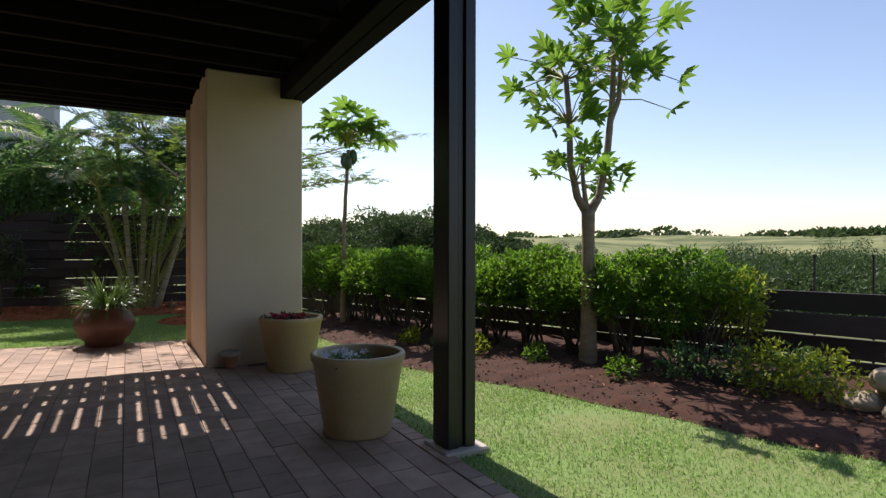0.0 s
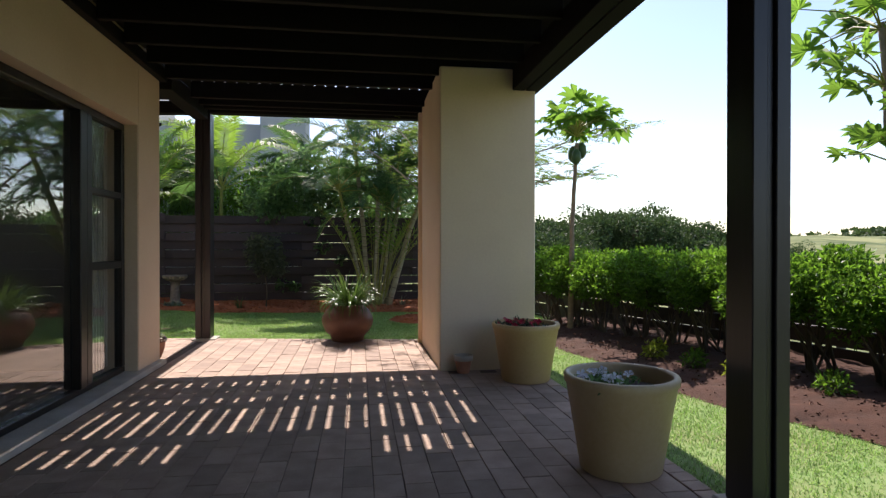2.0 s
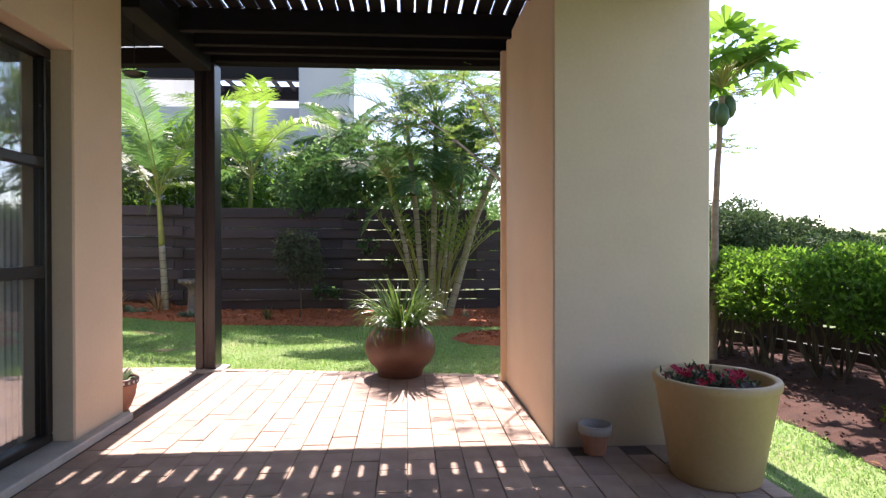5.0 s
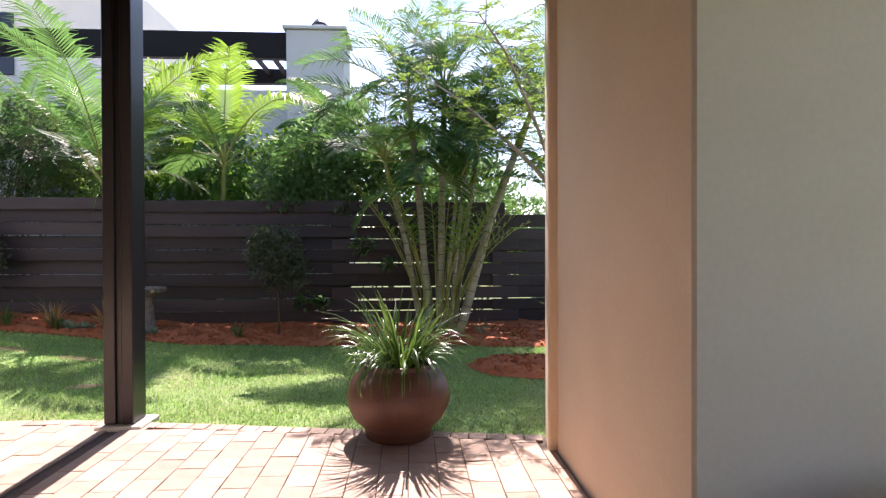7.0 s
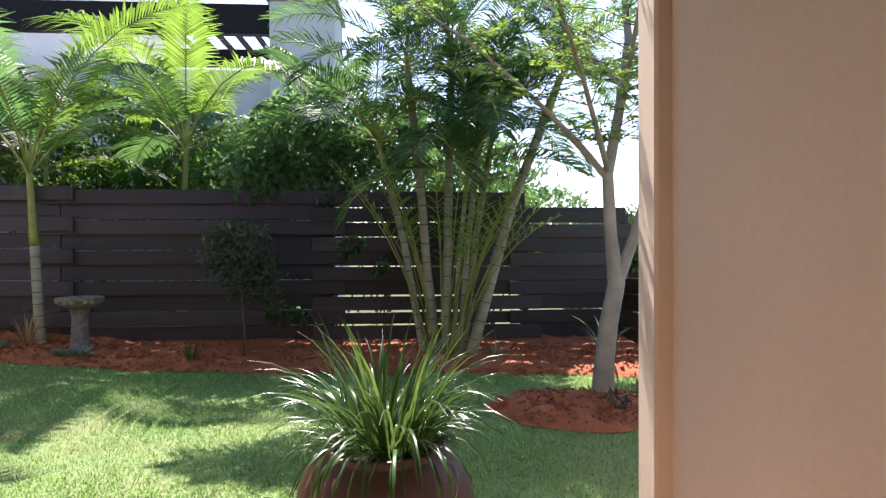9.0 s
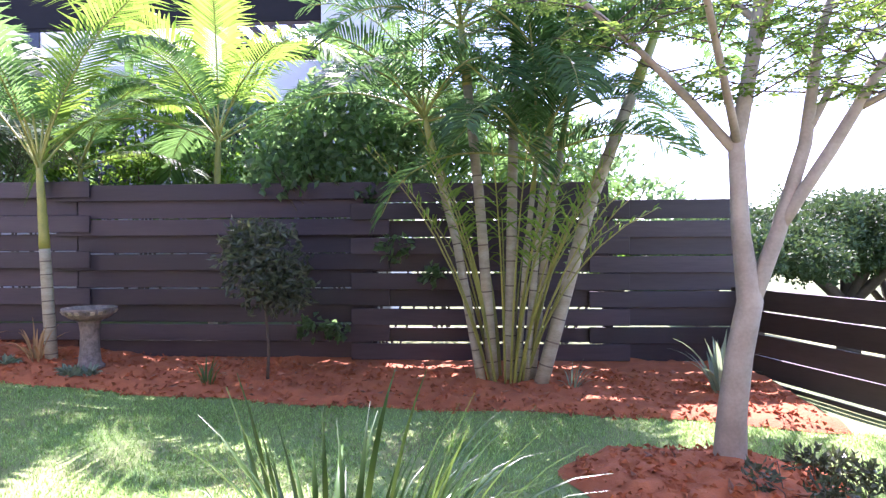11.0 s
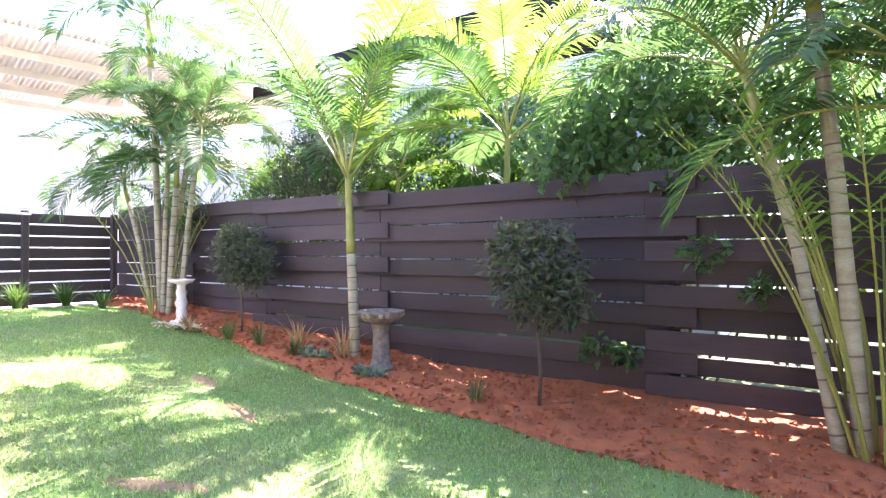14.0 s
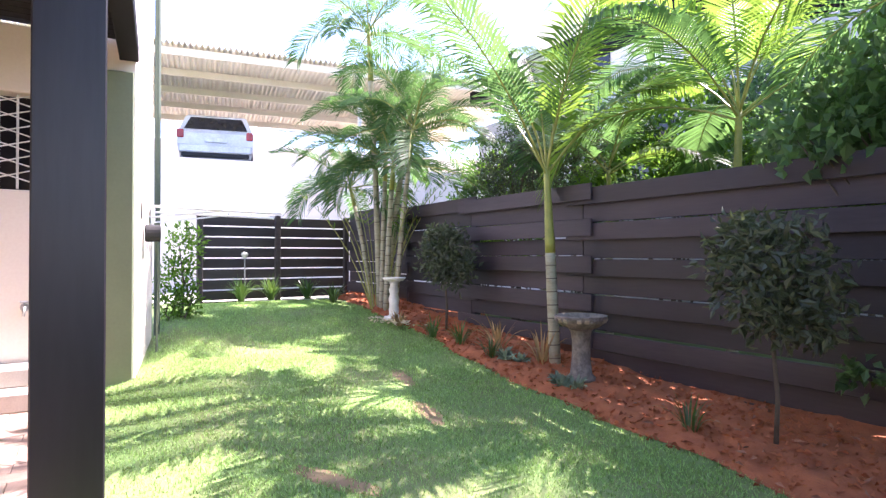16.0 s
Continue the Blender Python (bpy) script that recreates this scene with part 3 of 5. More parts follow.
# back fence
fence = thing("back_fence", "dark-stained timber fence of wide staggered horizontal boards", "fence", (-4, FENCE_Y0, 0), kind="structure")
bays = [(-10.3, -8.0), (-8.0, -6.2), (-6.2, -4.2), (-4.2, -1.1), (-1.1, 1.25), (1.25, 2.5)]
r2 = random.Random(3)
for bi, (a, b) in enumerate(bays):
    low = 0.17 if bi == 5 else 0.0
    top = (2.05, 1.98, 1.95, 1.9, 1.86, 1.84 - low)[bi]
    z0 = lot_z((a + b) / 2, 13) - 0.06
    hung("post", Mesh().box((a - 0.045, FENCE_Y0 + 0.03, -0.3), (a + 0.045, FENCE_Y0 + 0.12, top - 0.02), 0.006), FENCE, fence)
    count = int(round((top - z0 - 0.02) / 0.182))
    h = (top - z0 - 0.02) / count
    for k in range(count):
        leak = r2.random() < (0.14 if bi < 4 else 0.2)
        z = z0 + 0.02 + h * k
        front = (k % 2 == 0) ^ (bi % 2 == 0)
        y = FENCE_Y0 - (0.05 if bi % 2 else 0.08) if front else FENCE_Y0
        x0, x1 = (a - 0.20, b + 0.18) if front else (a + 0.004, b - 0.004)
        x0, x1 = max(x0, -10.32), min(x1, 2.55)
        gap = (r2.uniform(0.012, 0.022) if leak else 0.012) if front else (r2.uniform(0.006, 0.014) if leak else -0.014)
        if k == 2 and bi == 4:
            gap = 0.036
        t1, t2 = r2.uniform(-0.006, 0.006), r2.uniform(-0.006, 0.006)
        bd = Mesh().box((x0, y, z), (x1, y + 0.026, z + h - gap), 0.004)
        bd.v = [(px, py, pz + t1 + (t2 - t1) * (px - x0) / (x1 - x0)) for px, py, pz in bd.v]
        hung("board", bd, FENCE_DUST if k == 0 else FENCE, fence)
hung("post", Mesh().box((2.46, FENCE_Y0 + 0.03, -0.3), (2.55, FENCE_Y0 + 0.12, 1.62), 0.006), FENCE, fence)

# end fence
fence2 = thing("end_fence", "dark-stained slatted timber fence across the garden's end", "fence", (-10.35, 11.7, 0.4), kind="structure")
for y in (10.42, 11.72, 13.02):
    hung("post", Mesh().box((-10.33, y - 0.045, 0.1), (-10.24, y + 0.045, 1.93), 0.006), FENCE_Y, fence2)
for k in range(-1, 8):
    z = 0.46 + 0.182 * k
    hung("board", Mesh().box((-10.36, 10.40, z), (-10.332, 13.05, z + 0.158), 0.004), FENCE_Y, fence2)

# low side fence
fence3 = thing("side_fence", "low weathered timber fence of wide boards", "fence", (4, 6, 0), kind="structure")
ys = [13.0 - 1.9 * i for i in range(10)]
for i in range(len(ys) - 1):
    y0, y1 = ys[i], ys[i + 1]
    ang = math.degrees(math.atan2(y1 - y0, side_x(y1) - side_x(y0)))
    L = math.hypot(y1 - y0, side_x(y1) - side_x(y0))
    base = pose(side_x(y0), y0, 0, 0, 0, ang)
    hung("post", Mesh().box((-0.05, 0.03, -0.4), (0.05, 0.12, 0.80), 0.006, base), FENCE_Y, fence3)
    for k in range(5):
        z = -0.175 + 0.205 * k
        off = 0.0 if (k + i) % 2 else -0.035
        hung("board", Mesh().box((-0.12, off, z), (L + 0.12, off + 0.026, z + 0.187 + 0.006 * (k % 2)), 0.004, base), FENCE_Y, fence3)

# ---- pots ----


def tapered_pot(at, mat, label, soil_depth=0.09, R=0.315, r=0.225, H=0.54):
    t = thing("planter_pot", label, "pot", at, "cream planters")
    part("pot_body", Mesh().lathe([(0.0, 0.0), (r - 0.012, 0.0), (r, 0.012), (R - 0.012, H - 0.06), (R, H - 0.045), (R + 0.004, H - 0.012), (R - 0.004, H), (R - 0.030, H), (R - 0.038, H - 0.012), (R - 0.045, H - soil_depth - 0.03)], 48), mat, t, "", True)
    part("soil", Mesh().lathe([(R - 0.04, H - soil_depth - 0.02), (R * 0.6, H - soil_depth), (0.001, H - soil_depth + 0.02)], 32), SOIL_DARK, t, "dark potting soil", True)
    return t


def flowers(name, at, n, radius, petal_mat, label, leaf_mat, height=0.07, spread=None):
    """A low clump of leaves with open five-petalled blooms."""
    t = thing(name, label, "flowers", at)
    pts = rng.normal(0, 0.45, (260, 3)) * [radius, radius, 0.0]
    pts[:, 2] = np.abs(rng.normal(0, height * 0.5, 260)) * 0.7
    d = np.tile([0, 0, 0.7], (260, 1)) + rng.normal(0, 0.6, (260, 3))
    part("foliage", leaves_data("foliage", pts, d, 0.045, 0.022, leaf_mat), leaf_mat, t)
    for i in range(n):
        a, r = rng.uniform(0, 2 * math.pi), radius * math.sqrt(rng.uniform(0, 1))
        c = np.array([r * math.cos(a), r * math.sin(a), height * rng.uniform(0.6, 1.2)])
        nrm = Vector(rng.normal(0, 0.5, 3) + np.array([0, -0.3, 0.8])).normalized()
        q = nrm.to_track_quat("Z", "Y").to_matrix()
        m, s = Mesh(), rng.uniform(0.022, 0.034)
        for k in range(5):
            b = 2 * math.pi * k / 5
            e = [Vector((0, 0, -0.008)), Vector((s * 0.9 * math.cos(b - 0.5), s * 0.9 * math.sin(b - 0.5), 0.004)), Vector((s * 1.15 * math.cos(b), s * 1.15 * math.sin(b), 0.0)), Vector((s * 0.9 * math.cos(b + 0.5), s * 0.9 * math.sin(b + 0.5), 0.004))]
            m.add([Vector(c) + q @ p for p in e], [(0, 1, 2, 3)])
        part("bloom", m, petal_mat, t)
    return t


tapered_pot((1.37, 3.68, 0.0), POT_CREAM, "cream tapered clay planter with a thick rounded rim", 0.075)
flowers("petunias", (1.29, 3.68, 0.475), 15, 0.15, PETAL_WHITE, "white petunias with dark leaves in the cream planter", CREEPER_LEAF, 0.06)
tapered_pot((1.46, 5.86, 0.0), POT_OCHRE, "yellowed cream tapered planter beside the pier", 0.05)
flowers("red_petunias", (1.42, 5.88, 0.50), 26, 0.22, PETAL_RED, "dark red petunias in the yellowed planter", DARK_LEAF, 0.05)
t = thing("flower_pot", "small empty terracotta flower pot with a whitened rim", "pot", (0.93, 6.24, 0.0))
part("pot_body", Mesh().lathe([(0.0, 0), (0.062, 0), (0.064, 0.004), (0.085, 0.125)], 24), TERRACOTTA, t, "", True)
part("rim", Mesh().lathe([(0.085, 0.122), (0.096, 0.124), (0.098, 0.172), (0.088, 0.175), (0.082, 0.12), (0.06, 0.06), (0.0, 0.05)], 24), CONCRETE, t, "whitened rim", True)

t = thing("banded_pot", "terracotta pot with a dark patterned band at the wall corner", "pot", (-2.37, 7.33, 0.0))
part("pot_body", Mesh().lathe([(0.0, 0.0), (0.085, 0.0), (0.09, 0.008), (0.105, 0.03), (0.135, 0.11), (0.146, 0.18), (0.148, 0.20)], 32), TERRACOTTA, t, "", True)
part("rim", Mesh().lathe([(0.148, 0.20), (0.158, 0.204), (0.160, 0.245), (0.148, 0.25), (0.138, 0.24), (0.135, 0.20)], 32), POT_BROWN, t, "dark patterned band", True)
for k in range(24):
    a = 2 * math.pi * k / 24
    part("band_tile", Mesh().box((-0.008, -0.003, -0.010), (0.008, 0.003, 0.010), 0.002, pose(0.1605 * math.cos(a), 0.1605 * math.sin(a), 0.225, 0, 0, math.degrees(a) + 90)), WHITE_STONE, t)
part("soil", Mesh().lathe([(0.137, 0.21), (0.08, 0.215), (0.001, 0.22)], 20), SOIL_DARK, t, "dark potting soil", True)
hl = thing("hanging_lamp", "shallow dark dish lamp hung from the porch roof", "lamp", (-2.62, 8.2, 2.74))
part("shade", Mesh().lathe([(0.0, 0.0), (0.04, 0.004), (0.075, 0.018), (0.092, 0.04), (0.094, 0.044), (0.088, 0.042), (0.04, 0.016), (0.0, 0.014)], 28), FRAME, hl, "dark metal dish", True)
part("flex", Mesh().tube([(0, 0, 0.012), (0.004, 0, 0.25), (0, 0, 0.475)], 0.005, 6), RUBBER, hl)

BIG = (-0.25, 8.40, 0.0)
t = thing("round_pot", "round-bellied brown clay pot", "pot", BIG)
part("pot_body", Mesh().lathe([(0.0, 0.0), (0.205, 0.0), (0.215, 0.01), (0.22, 0.055), (0.235, 0.075), (0.29, 0.13), (0.33, 0.21), (0.34, 0.27), (0.325, 0.34), (0.28, 0.41), (0.235, 0.445), (0.225, 0.455), (0.235, 0.475), (0.225, 0.482), (0.205, 0.47), (0.20, 0.43)], 56), POT_BROWN, t, "", True)
part("soil", Mesh().lathe([(0.205, 0.43), (0.12, 0.44), (0.001, 0.445)], 24), SOIL_DARK, t, "dark potting soil", True)


def strap_plant(name, at, n, length, width, mat, label, category, spread=0.10, lean=0.75, parent_group="", single=False):
    """A clump of arching strap leaves."""
    t = thing(name, label, category, at, parent_group)
    V, F = [], []
    S = 7
    for i in range(n):
        a, lean_i = rng.uniform(0, 2 * math.pi), lean * rng.uniform(0.15, 1.2)
        L, W = length * rng.uniform(0.6, 1.15), width * rng.uniform(0.7, 1.2)
        x, y = spread * math.sqrt(rng.uniform()) * np.array([math.cos(a + 0.4), math.sin(a + 0.4)])
        d, side = np.array([math.cos(a), math.sin(a)]), np.array([-math.sin(a), math.cos(a)])
        p, th = np.array([x, y, 0.0]), lean_i * 0.45
        o = len(V)
        tw = rng.uniform(-0.3, 0.3)
        for k in range(S + 1):
            u = k / S
            w = W * min(1, 3.0 * (1 - u)) * (0.6 + 0.4 * min(1, u * 5)) / 2 if k < S else 0.0008
            s3 = np.array([side[0] * math.cos(tw), side[1] * math.cos(tw), math.sin(tw)])
            V += [p + s3 * w, p + np.array([0, 0, -w * 0.5]), p - s3 * w]
            if k < S:
                q = o + 3 * k
                F += [(q, q + 1, q + 4, q + 3), (q + 1, q + 2, q + 5, q + 4)]
            p = p + L / S * np.array([d[0] * math.sin(th), d[1] * math.sin(th), math.cos(th)])
            th += lean_i * (0.10 + 0.32 * u)
    if single:
        per, fp_ = 3 * (S + 1), 2 * S
        V, F = np.array(V), np.array(F)
        for i in range(n):
            part("strap_leaf", array_mesh("strap_leaf", V[i * per:(i + 1) * per], F[i * fp_:(i + 1) * fp_] - i * per, mat, True), mat, t)
    else:
        part("leaves", array_mesh("leaves", V, F, mat, True), mat, t)
    return t


strap_plant("strap_leaf_plant", (BIG[0], BIG[1], 0.43), 280, 0.53, 0.0125, STRAP_LEAF, "arching green strap-leaved plant in the round pot", "plant", 0.14, 1.85, "", True)

strap_plant("succulent", (-2.37, 7.33, 0.215), 40, 0.12, 0.035, GREY_LEAF, "grey-green succulent in the banded pot", "plant", 0.09, 1.2)

# ---- bird baths and small garden things ----
t = thing("bird_bath", "weathered stone bird bath with a mosaic bowl", "bird bath", (-3.68, 12.54, 0.115))
t.scale = (0.93, 0.93, 0.90)
part("pedestal", Mesh().lathe([(0.0, 0), (0.14, 0), (0.135, 0.03), (0.105, 0.06), (0.09, 0.2), (0.085, 0.38), (0.10, 0.48), (0.12, 0.50)], 20), STONE, t, "rough stone pedestal", True)
part("bowl", Mesh().lathe([(0.10, 0.50), (0.17, 0.52), (0.225, 0.565), (0.245, 0.61), (0.25, 0.63), (0.235, 0.635), (0.2, 0.6), (0.1, 0.575), (0.0, 0.57)], 32), STONE, t, "pebbled bowl", True)
for k in range(22):
    a = 2 * math.pi * k / 22
    part("mosaic_tile", Mesh().box((-0.02, -0.006, -0.02), (0.02, 0.006, 0.02), 0.004, pose(0.238 * math.cos(a), 0.238 * math.sin(a), 0.588, 0, 0, math.degrees(a) + 90) @ pose(0, 0, 0, 28)), ROCK if k % 3 else STONE, t)
t = thing("white_bird_bath", "small white cast-stone bird bath on a figured pedestal", "bird bath", (-6.85, 12.3, 0.36))
part("base", Mesh().box((-0.10, -0.10, 0), (0.10, 0.10, 0.05), 0.01), WHITE_STONE, t)
part("pedestal", Mesh().lathe([(0.085, 0.05), (0.06, 0.08), (0.07, 0.14), (0.06, 0.2), (0.075, 0.27), (0.055, 0.34), (0.07, 0.40), (0.05, 0.45), (0.06, 0.5)], 16), WHITE_STONE, t, "", True)
part("bowl", Mesh().lathe([(0.05, 0.5), (0.13, 0.525), (0.16, 0.56), (0.15, 0.565), (0.1, 0.54), (0.0, 0.535)], 24), WHITE_STONE, t, "", True)

P = np.stack([rng.normal(-6.78, 0.24, 90), rng.normal(12.24, 0.07, 90), np.full(90, lot_z(-6.8, 12) + 0.085)], 1)
tagged(part("fallen_petals", leaves_data("fallen_petals", P, rng.normal(0, 1, (90, 3)) * [1, 1, 0.3], 0.07, 0.035, PALE_LEAF, 0.4, 0.2), PALE_LEAF), "pale fallen leaves round the white bird bath", "leaf litter", kind="stuff")
lamp = thing("solar_stake_light", "small round garden stake light by the end fence", "garden light", (-10.15, 11.12, 0.40))
part("stake", Mesh().tube([(0, 0, 0), (0, 0, 0.78)], 0.012, 8), GALV, lamp)
part("head", Mesh().lathe([(0.0, 0.76), (0.03, 0.78), (0.055, 0.82), (0.06, 0.85), (0.03, 0.875), (0.0, 0.88)], 16), WHITE_STONE, lamp, "", True)


def boulder(at, r, seed):
    me = bmesh.new()
    bmesh.ops.create_icosphere(me, subdivisions=3, radius=1)
    for v in me.verts:
        k = 1 + 0.22 * noise.noise(v.co * 1.4 + Vector((seed, 0, 0))) + 0.06 * noise.noise(v.co * 4 + Vector((seed, 2, 0)))
        v.co = Vector((v.co.x * r[0] * k, v.co.y * r[1] * k, v.co.z * r[2] * k + r[2] * 0.8))
    d = bpy.data.meshes.new("boulder")
    me.to_mesh(d)
    me.free()
    d.materials.append(ROCK)
    d.polygons.foreach_set("use_smooth", [True] * len(d.polygons))
    return tagged(part("boulder", d, ROCK), "rounded tan boulder piled at the bed's edge", "rock", "boulders")


for i, (x, y, z, r) in enumerate(((4.74, 2.20, 0.0, 0.15), (4.95, 2.08, 0.0, 0.17), (4.72, 1.92, 0.0, 0.15), (4.83, 2.08, 0.20, 0.13), (4.9, 1.88, 0.21, 0.14), (4.8, 1.98, 0.40, 0.11))):
    b = boulder((x, y, z), (r, r * 0.9, r * 0.75), i * 3.1)
    b.location = (x, y, z)
    b.rotation_euler = (0, 0, i * 1.3)

# clothes line on the wing wall
cl = thing("clothes_line", "wall-mounted folding clothes line with white arms", "clothes line", (-6.6, 9.28, 1.6))
for x, z in ((-6.55, 1.72), (-7.45, 1.72)):
    y = 9.215 - 0.169 * (x + 6.1)
    hung("bracket", Mesh().box((x - 0.05, y, z - 0.13), (x + 0.05, y + 0.05, z + 0.05), 0.006), WHITE_METAL, cl)
    hung("arm", Mesh().tube([(x, y + 0.04, z), (x - 0.08, y + 1.45, z - 0.02)], 0.014, 8), WHITE_METAL, cl)
    hung("strut", Mesh().tube([(x, y + 0.04, z - 0.12), (x - 0.05, y + 0.75, z - 0.02)], 0.010, 8), WHITE_METAL, cl)
for k in range(5):
    yy = 0.35 + 0.26 * k
    hung("line", Mesh().tube([(-6.57 - 0.012 * k, 9.29 + yy, 1.72), (-7.5, 9.45 + yy, 1.72)], 0.003, 4), GALV, cl)
hose = thing("hose_reel", "black hose reel on the white wall", "hose reel", (-6.75, 9.40, 1.45))
part("drum", Mesh().tube([(0, -0.06, 0), (0, 0.08, 0)], 0.09, 16), RUBBER, hose)
part("hose_end", Mesh().tube([(0.02, 0.05, -0.05), (0.0, 0.07, -0.5), (-0.03, 0.06, -1.0), (0.0, 0.05, -1.25)], 0.012, 6), GREEN_POST, hose, "green hose")
dp = thing("downpipe", "slim green downpipe at the wall's end", "pipe", (-7.80, 9.55, 0.2), kind="structure")
part("pipe", Mesh().tube([(0, 0, -0.1), (0, 0, 5.0)], 0.035, 10), GREEN_POST, dp)
tap = thing("garden_tap", "small grey garden tap on the porch wall", "tap", (-6.08, 8.37, 0.77))
part("wall_plate", Mesh().tube([(-0.022, 0, 0), (-0.008, 0, 0)], 0.035, 14), GALV, tap)
part("tap_body", Mesh().tube([(-0.008, 0, 0), (0.05, 0, 0.004), (0.085, 0, -0.015), (0.092, 0, -0.07)], [0.014, 0.016, 0.014, 0.012], 10), GALV, tap, "", True)
part("tap_handle", Mesh().tube([(0.05, -0.03, 0.05), (0.05, 0.03, 0.05)], 0.009, 8), GALV, tap)
part("tap_stem", Mesh().tube([(0.05, 0, 0.012), (0.05, 0, 0.045)], 0.008, 8), GALV, tap)
st = thing("porch_step", "two low pale concrete steps at the porch wall", "step", (-5.75, 7.9, 0.0))
part("tread", Mesh().box((-0.34, -0.75, 0), (0.25, 0.62, 0.15), 0.012), CONCRETE, st)
part("tread", Mesh().box((-0.34, -0.75, 0.151), (0.0, 0.62, 0.30), 0.012), CONCRETE, st)

# ---- carport on the upper level, turned like the wing wall ----
DECK_TURN = -9.3
DECK = pose(-14.1, 9.6, 0, 0, 0, DECK_TURN)


def on_deck(x, y, z):
    return tuple(DECK @ Vector((x, y, z)))


setting("wall_retaining", Mesh().box((-0.3, -6.0, -0.2), (0.0, 14, 3.42), 0.01, DECK), PLASTER_WHITE, "white retaining wall below the parking deck", "wall")
# assumed paving, added as a reflector that warms the shaded retaining wall
setting("pavement", Mesh().box((-3.4, -6.0, 0.2), (-0.001, 14, 0.43), 0.01, pose(-10.6, 9.6, 0, 0, 0, DECK_TURN)), PALE_CONCRETE, "assumed pale yard beyond the end fence, added to bounce light", "pavement")
setting("ground_deck", Mesh().box((-9.0, -6.0, 3.3), (-0.31, 14, 3.41), 0.01, DECK), PALE_CONCRETE, "concrete parking deck on the upper level", "deck")
setting("wall_carport", Mesh().box((-8.3, -6.0, 3.42), (-8.0, 14, 5.3), 0.01, DECK), PLASTER_WHITE, "white wall behind the parked cars", "wall")
setting("trim_garage", Mesh().box((0.01, 2.9, 1.55), (0.05, 6.2, 2.12), 0.01, DECK), METAL_SHEET, "beige louvred panel in the retaining wall", "panel")
cp = thing("carport", "cream corrugated carport roof on slim posts", "carport", on_deck(-3.0, 3.0, 3.42))
v, f, n = [], [], 500
for k in range(n + 1):
    y = -5.0 + 15.0 * k / n
    dz = 0.035 * (1 if (k // 2) % 2 else -1)
    v += [on_deck(0.15, y, 5.93 + dz), on_deck(-6.6, y, 5.62 + dz)]
    if k:
        f.append((2 * k - 2, 2 * k, 2 * k + 1, 2 * k - 1))
hung("roof_sheet", Mesh().add(v, f), METAL_SHEET, cp)
for i in range(5):
    x, z = -0.02 - 1.4 * i, 5.875 - 0.064 * i
    hung("purlin", Mesh().box((x - 0.07, -5.0, z - 0.17), (x, 10.0, z), 0.005, DECK), METAL_SHEET, cp)
for y in (-2.6, 0.2, 5.2, 9.6):
    hung("carport_post", Mesh().tube([on_deck(-0.5, y, 3.42), on_deck(-0.5, y, 5.72)], 0.05, 10), WHITE_METAL, cp)
rail = thing("deck_railing", "white steel railing along the parking deck", "railing", on_deck(-0.15, 5.0, 3.42))
for k in range(30):
    hung("baluster", Mesh().tube([on_deck(-0.15, 3.0 + 0.14 * k, 3.42), on_deck(-0.15, 3.0 + 0.14 * k, 4.2)], 0.012, 6), WHITE_METAL, rail)
hung("handrail", Mesh().tube([on_deck(-0.15, 2.95, 4.22), on_deck(-0.15, 7.1, 4.22)], 0.022, 8), WHITE_METAL, rail)


def car(at, turn, label):
    """A hatchback seen from behind: x is across, y points forward."""
    c = thing("parked_car", label, "car", at, "cars in the carport")
    c.rotation_euler, c.scale = (0, 0, radians(turn)), (1, 1, 0.87)
    prof = [(-2.05, 0.45), (-2.10, 0.62), (-2.06, 0.95), (-1.98, 1.02), (-1.72, 1.48), (-1.5, 1.56), (0.2, 1.58), (0.75, 1.4), (1.15, 1.05), (2.0, 0.92), (2.15, 0.7), (2.1, 0.4), (1.9, 0.28), (-1.85, 0.28)]
    widths = [0.86, 0.88, 0.88, 0.86, 0.70, 0.64, 0.64, 0.68, 0.82, 0.80, 0.78, 0.78, 0.8, 0.82]
    n = len(prof)
    v = [(s * w * k, y, z) for s, k in ((-1, 1.0), (-1, 0.9), (1, 0.9), (1, 1.0)) for (y, z), w in zip(prof, widths)]
    v = [(x, y, z + (0.02 if abs(x) < 0.9 * 0.9 and z > 1.4 else 0)) for x, y, z in v]
    f = [(r * n + i, r * n + (i + 1) % n, (r + 1) * n + (i + 1) % n, (r + 1) * n + i) for r in range(3) for i in range(n)] + [tuple(range(n)), tuple(range(3 * n, 4 * n))[::-1]]
    part("body", Mesh().add(v, f), CAR_PAINT, c, "white painted body")
    part("rear_window", Mesh().add([(-0.74, -1.97, 1.07), (0.74, -1.97, 1.07), (0.60, -1.745, 1.46), (-0.60, -1.745, 1.46)], [(0, 1, 2, 3)]), DARK_GLASS, c, "dark rear window")
    part("bumper", Mesh().box((-0.84, -2.16, 0.38), (0.84, -2.02, 0.60), 0.03), CAR_PAINT, c)
    part("lower_trim", Mesh().box((-0.78, -2.13, 0.26), (0.78, -1.98, 0.375), 0.02), RUBBER, c, "black lower trim")
    part("number_plate", Mesh().box((-0.26, -2.135, 0.68), (0.26, -2.112, 0.80), 0.004), WHITE_METAL, c)
    for s in (-1, 1):
        part("tail_light", Mesh().box((s * 0.80 - 0.09, -2.11, 0.78), (s * 0.80 + 0.07, -1.95, 1.02), 0.02), RED_LENS, c, "red tail light")
        for y in (-1.3, 1.35):
            w = part("wheel", Mesh().tube([(s * 0.68, y, 0.31), (s * 0.87, y, 0.31)], 0.31, 24), RUBBER, c, "black tyre")
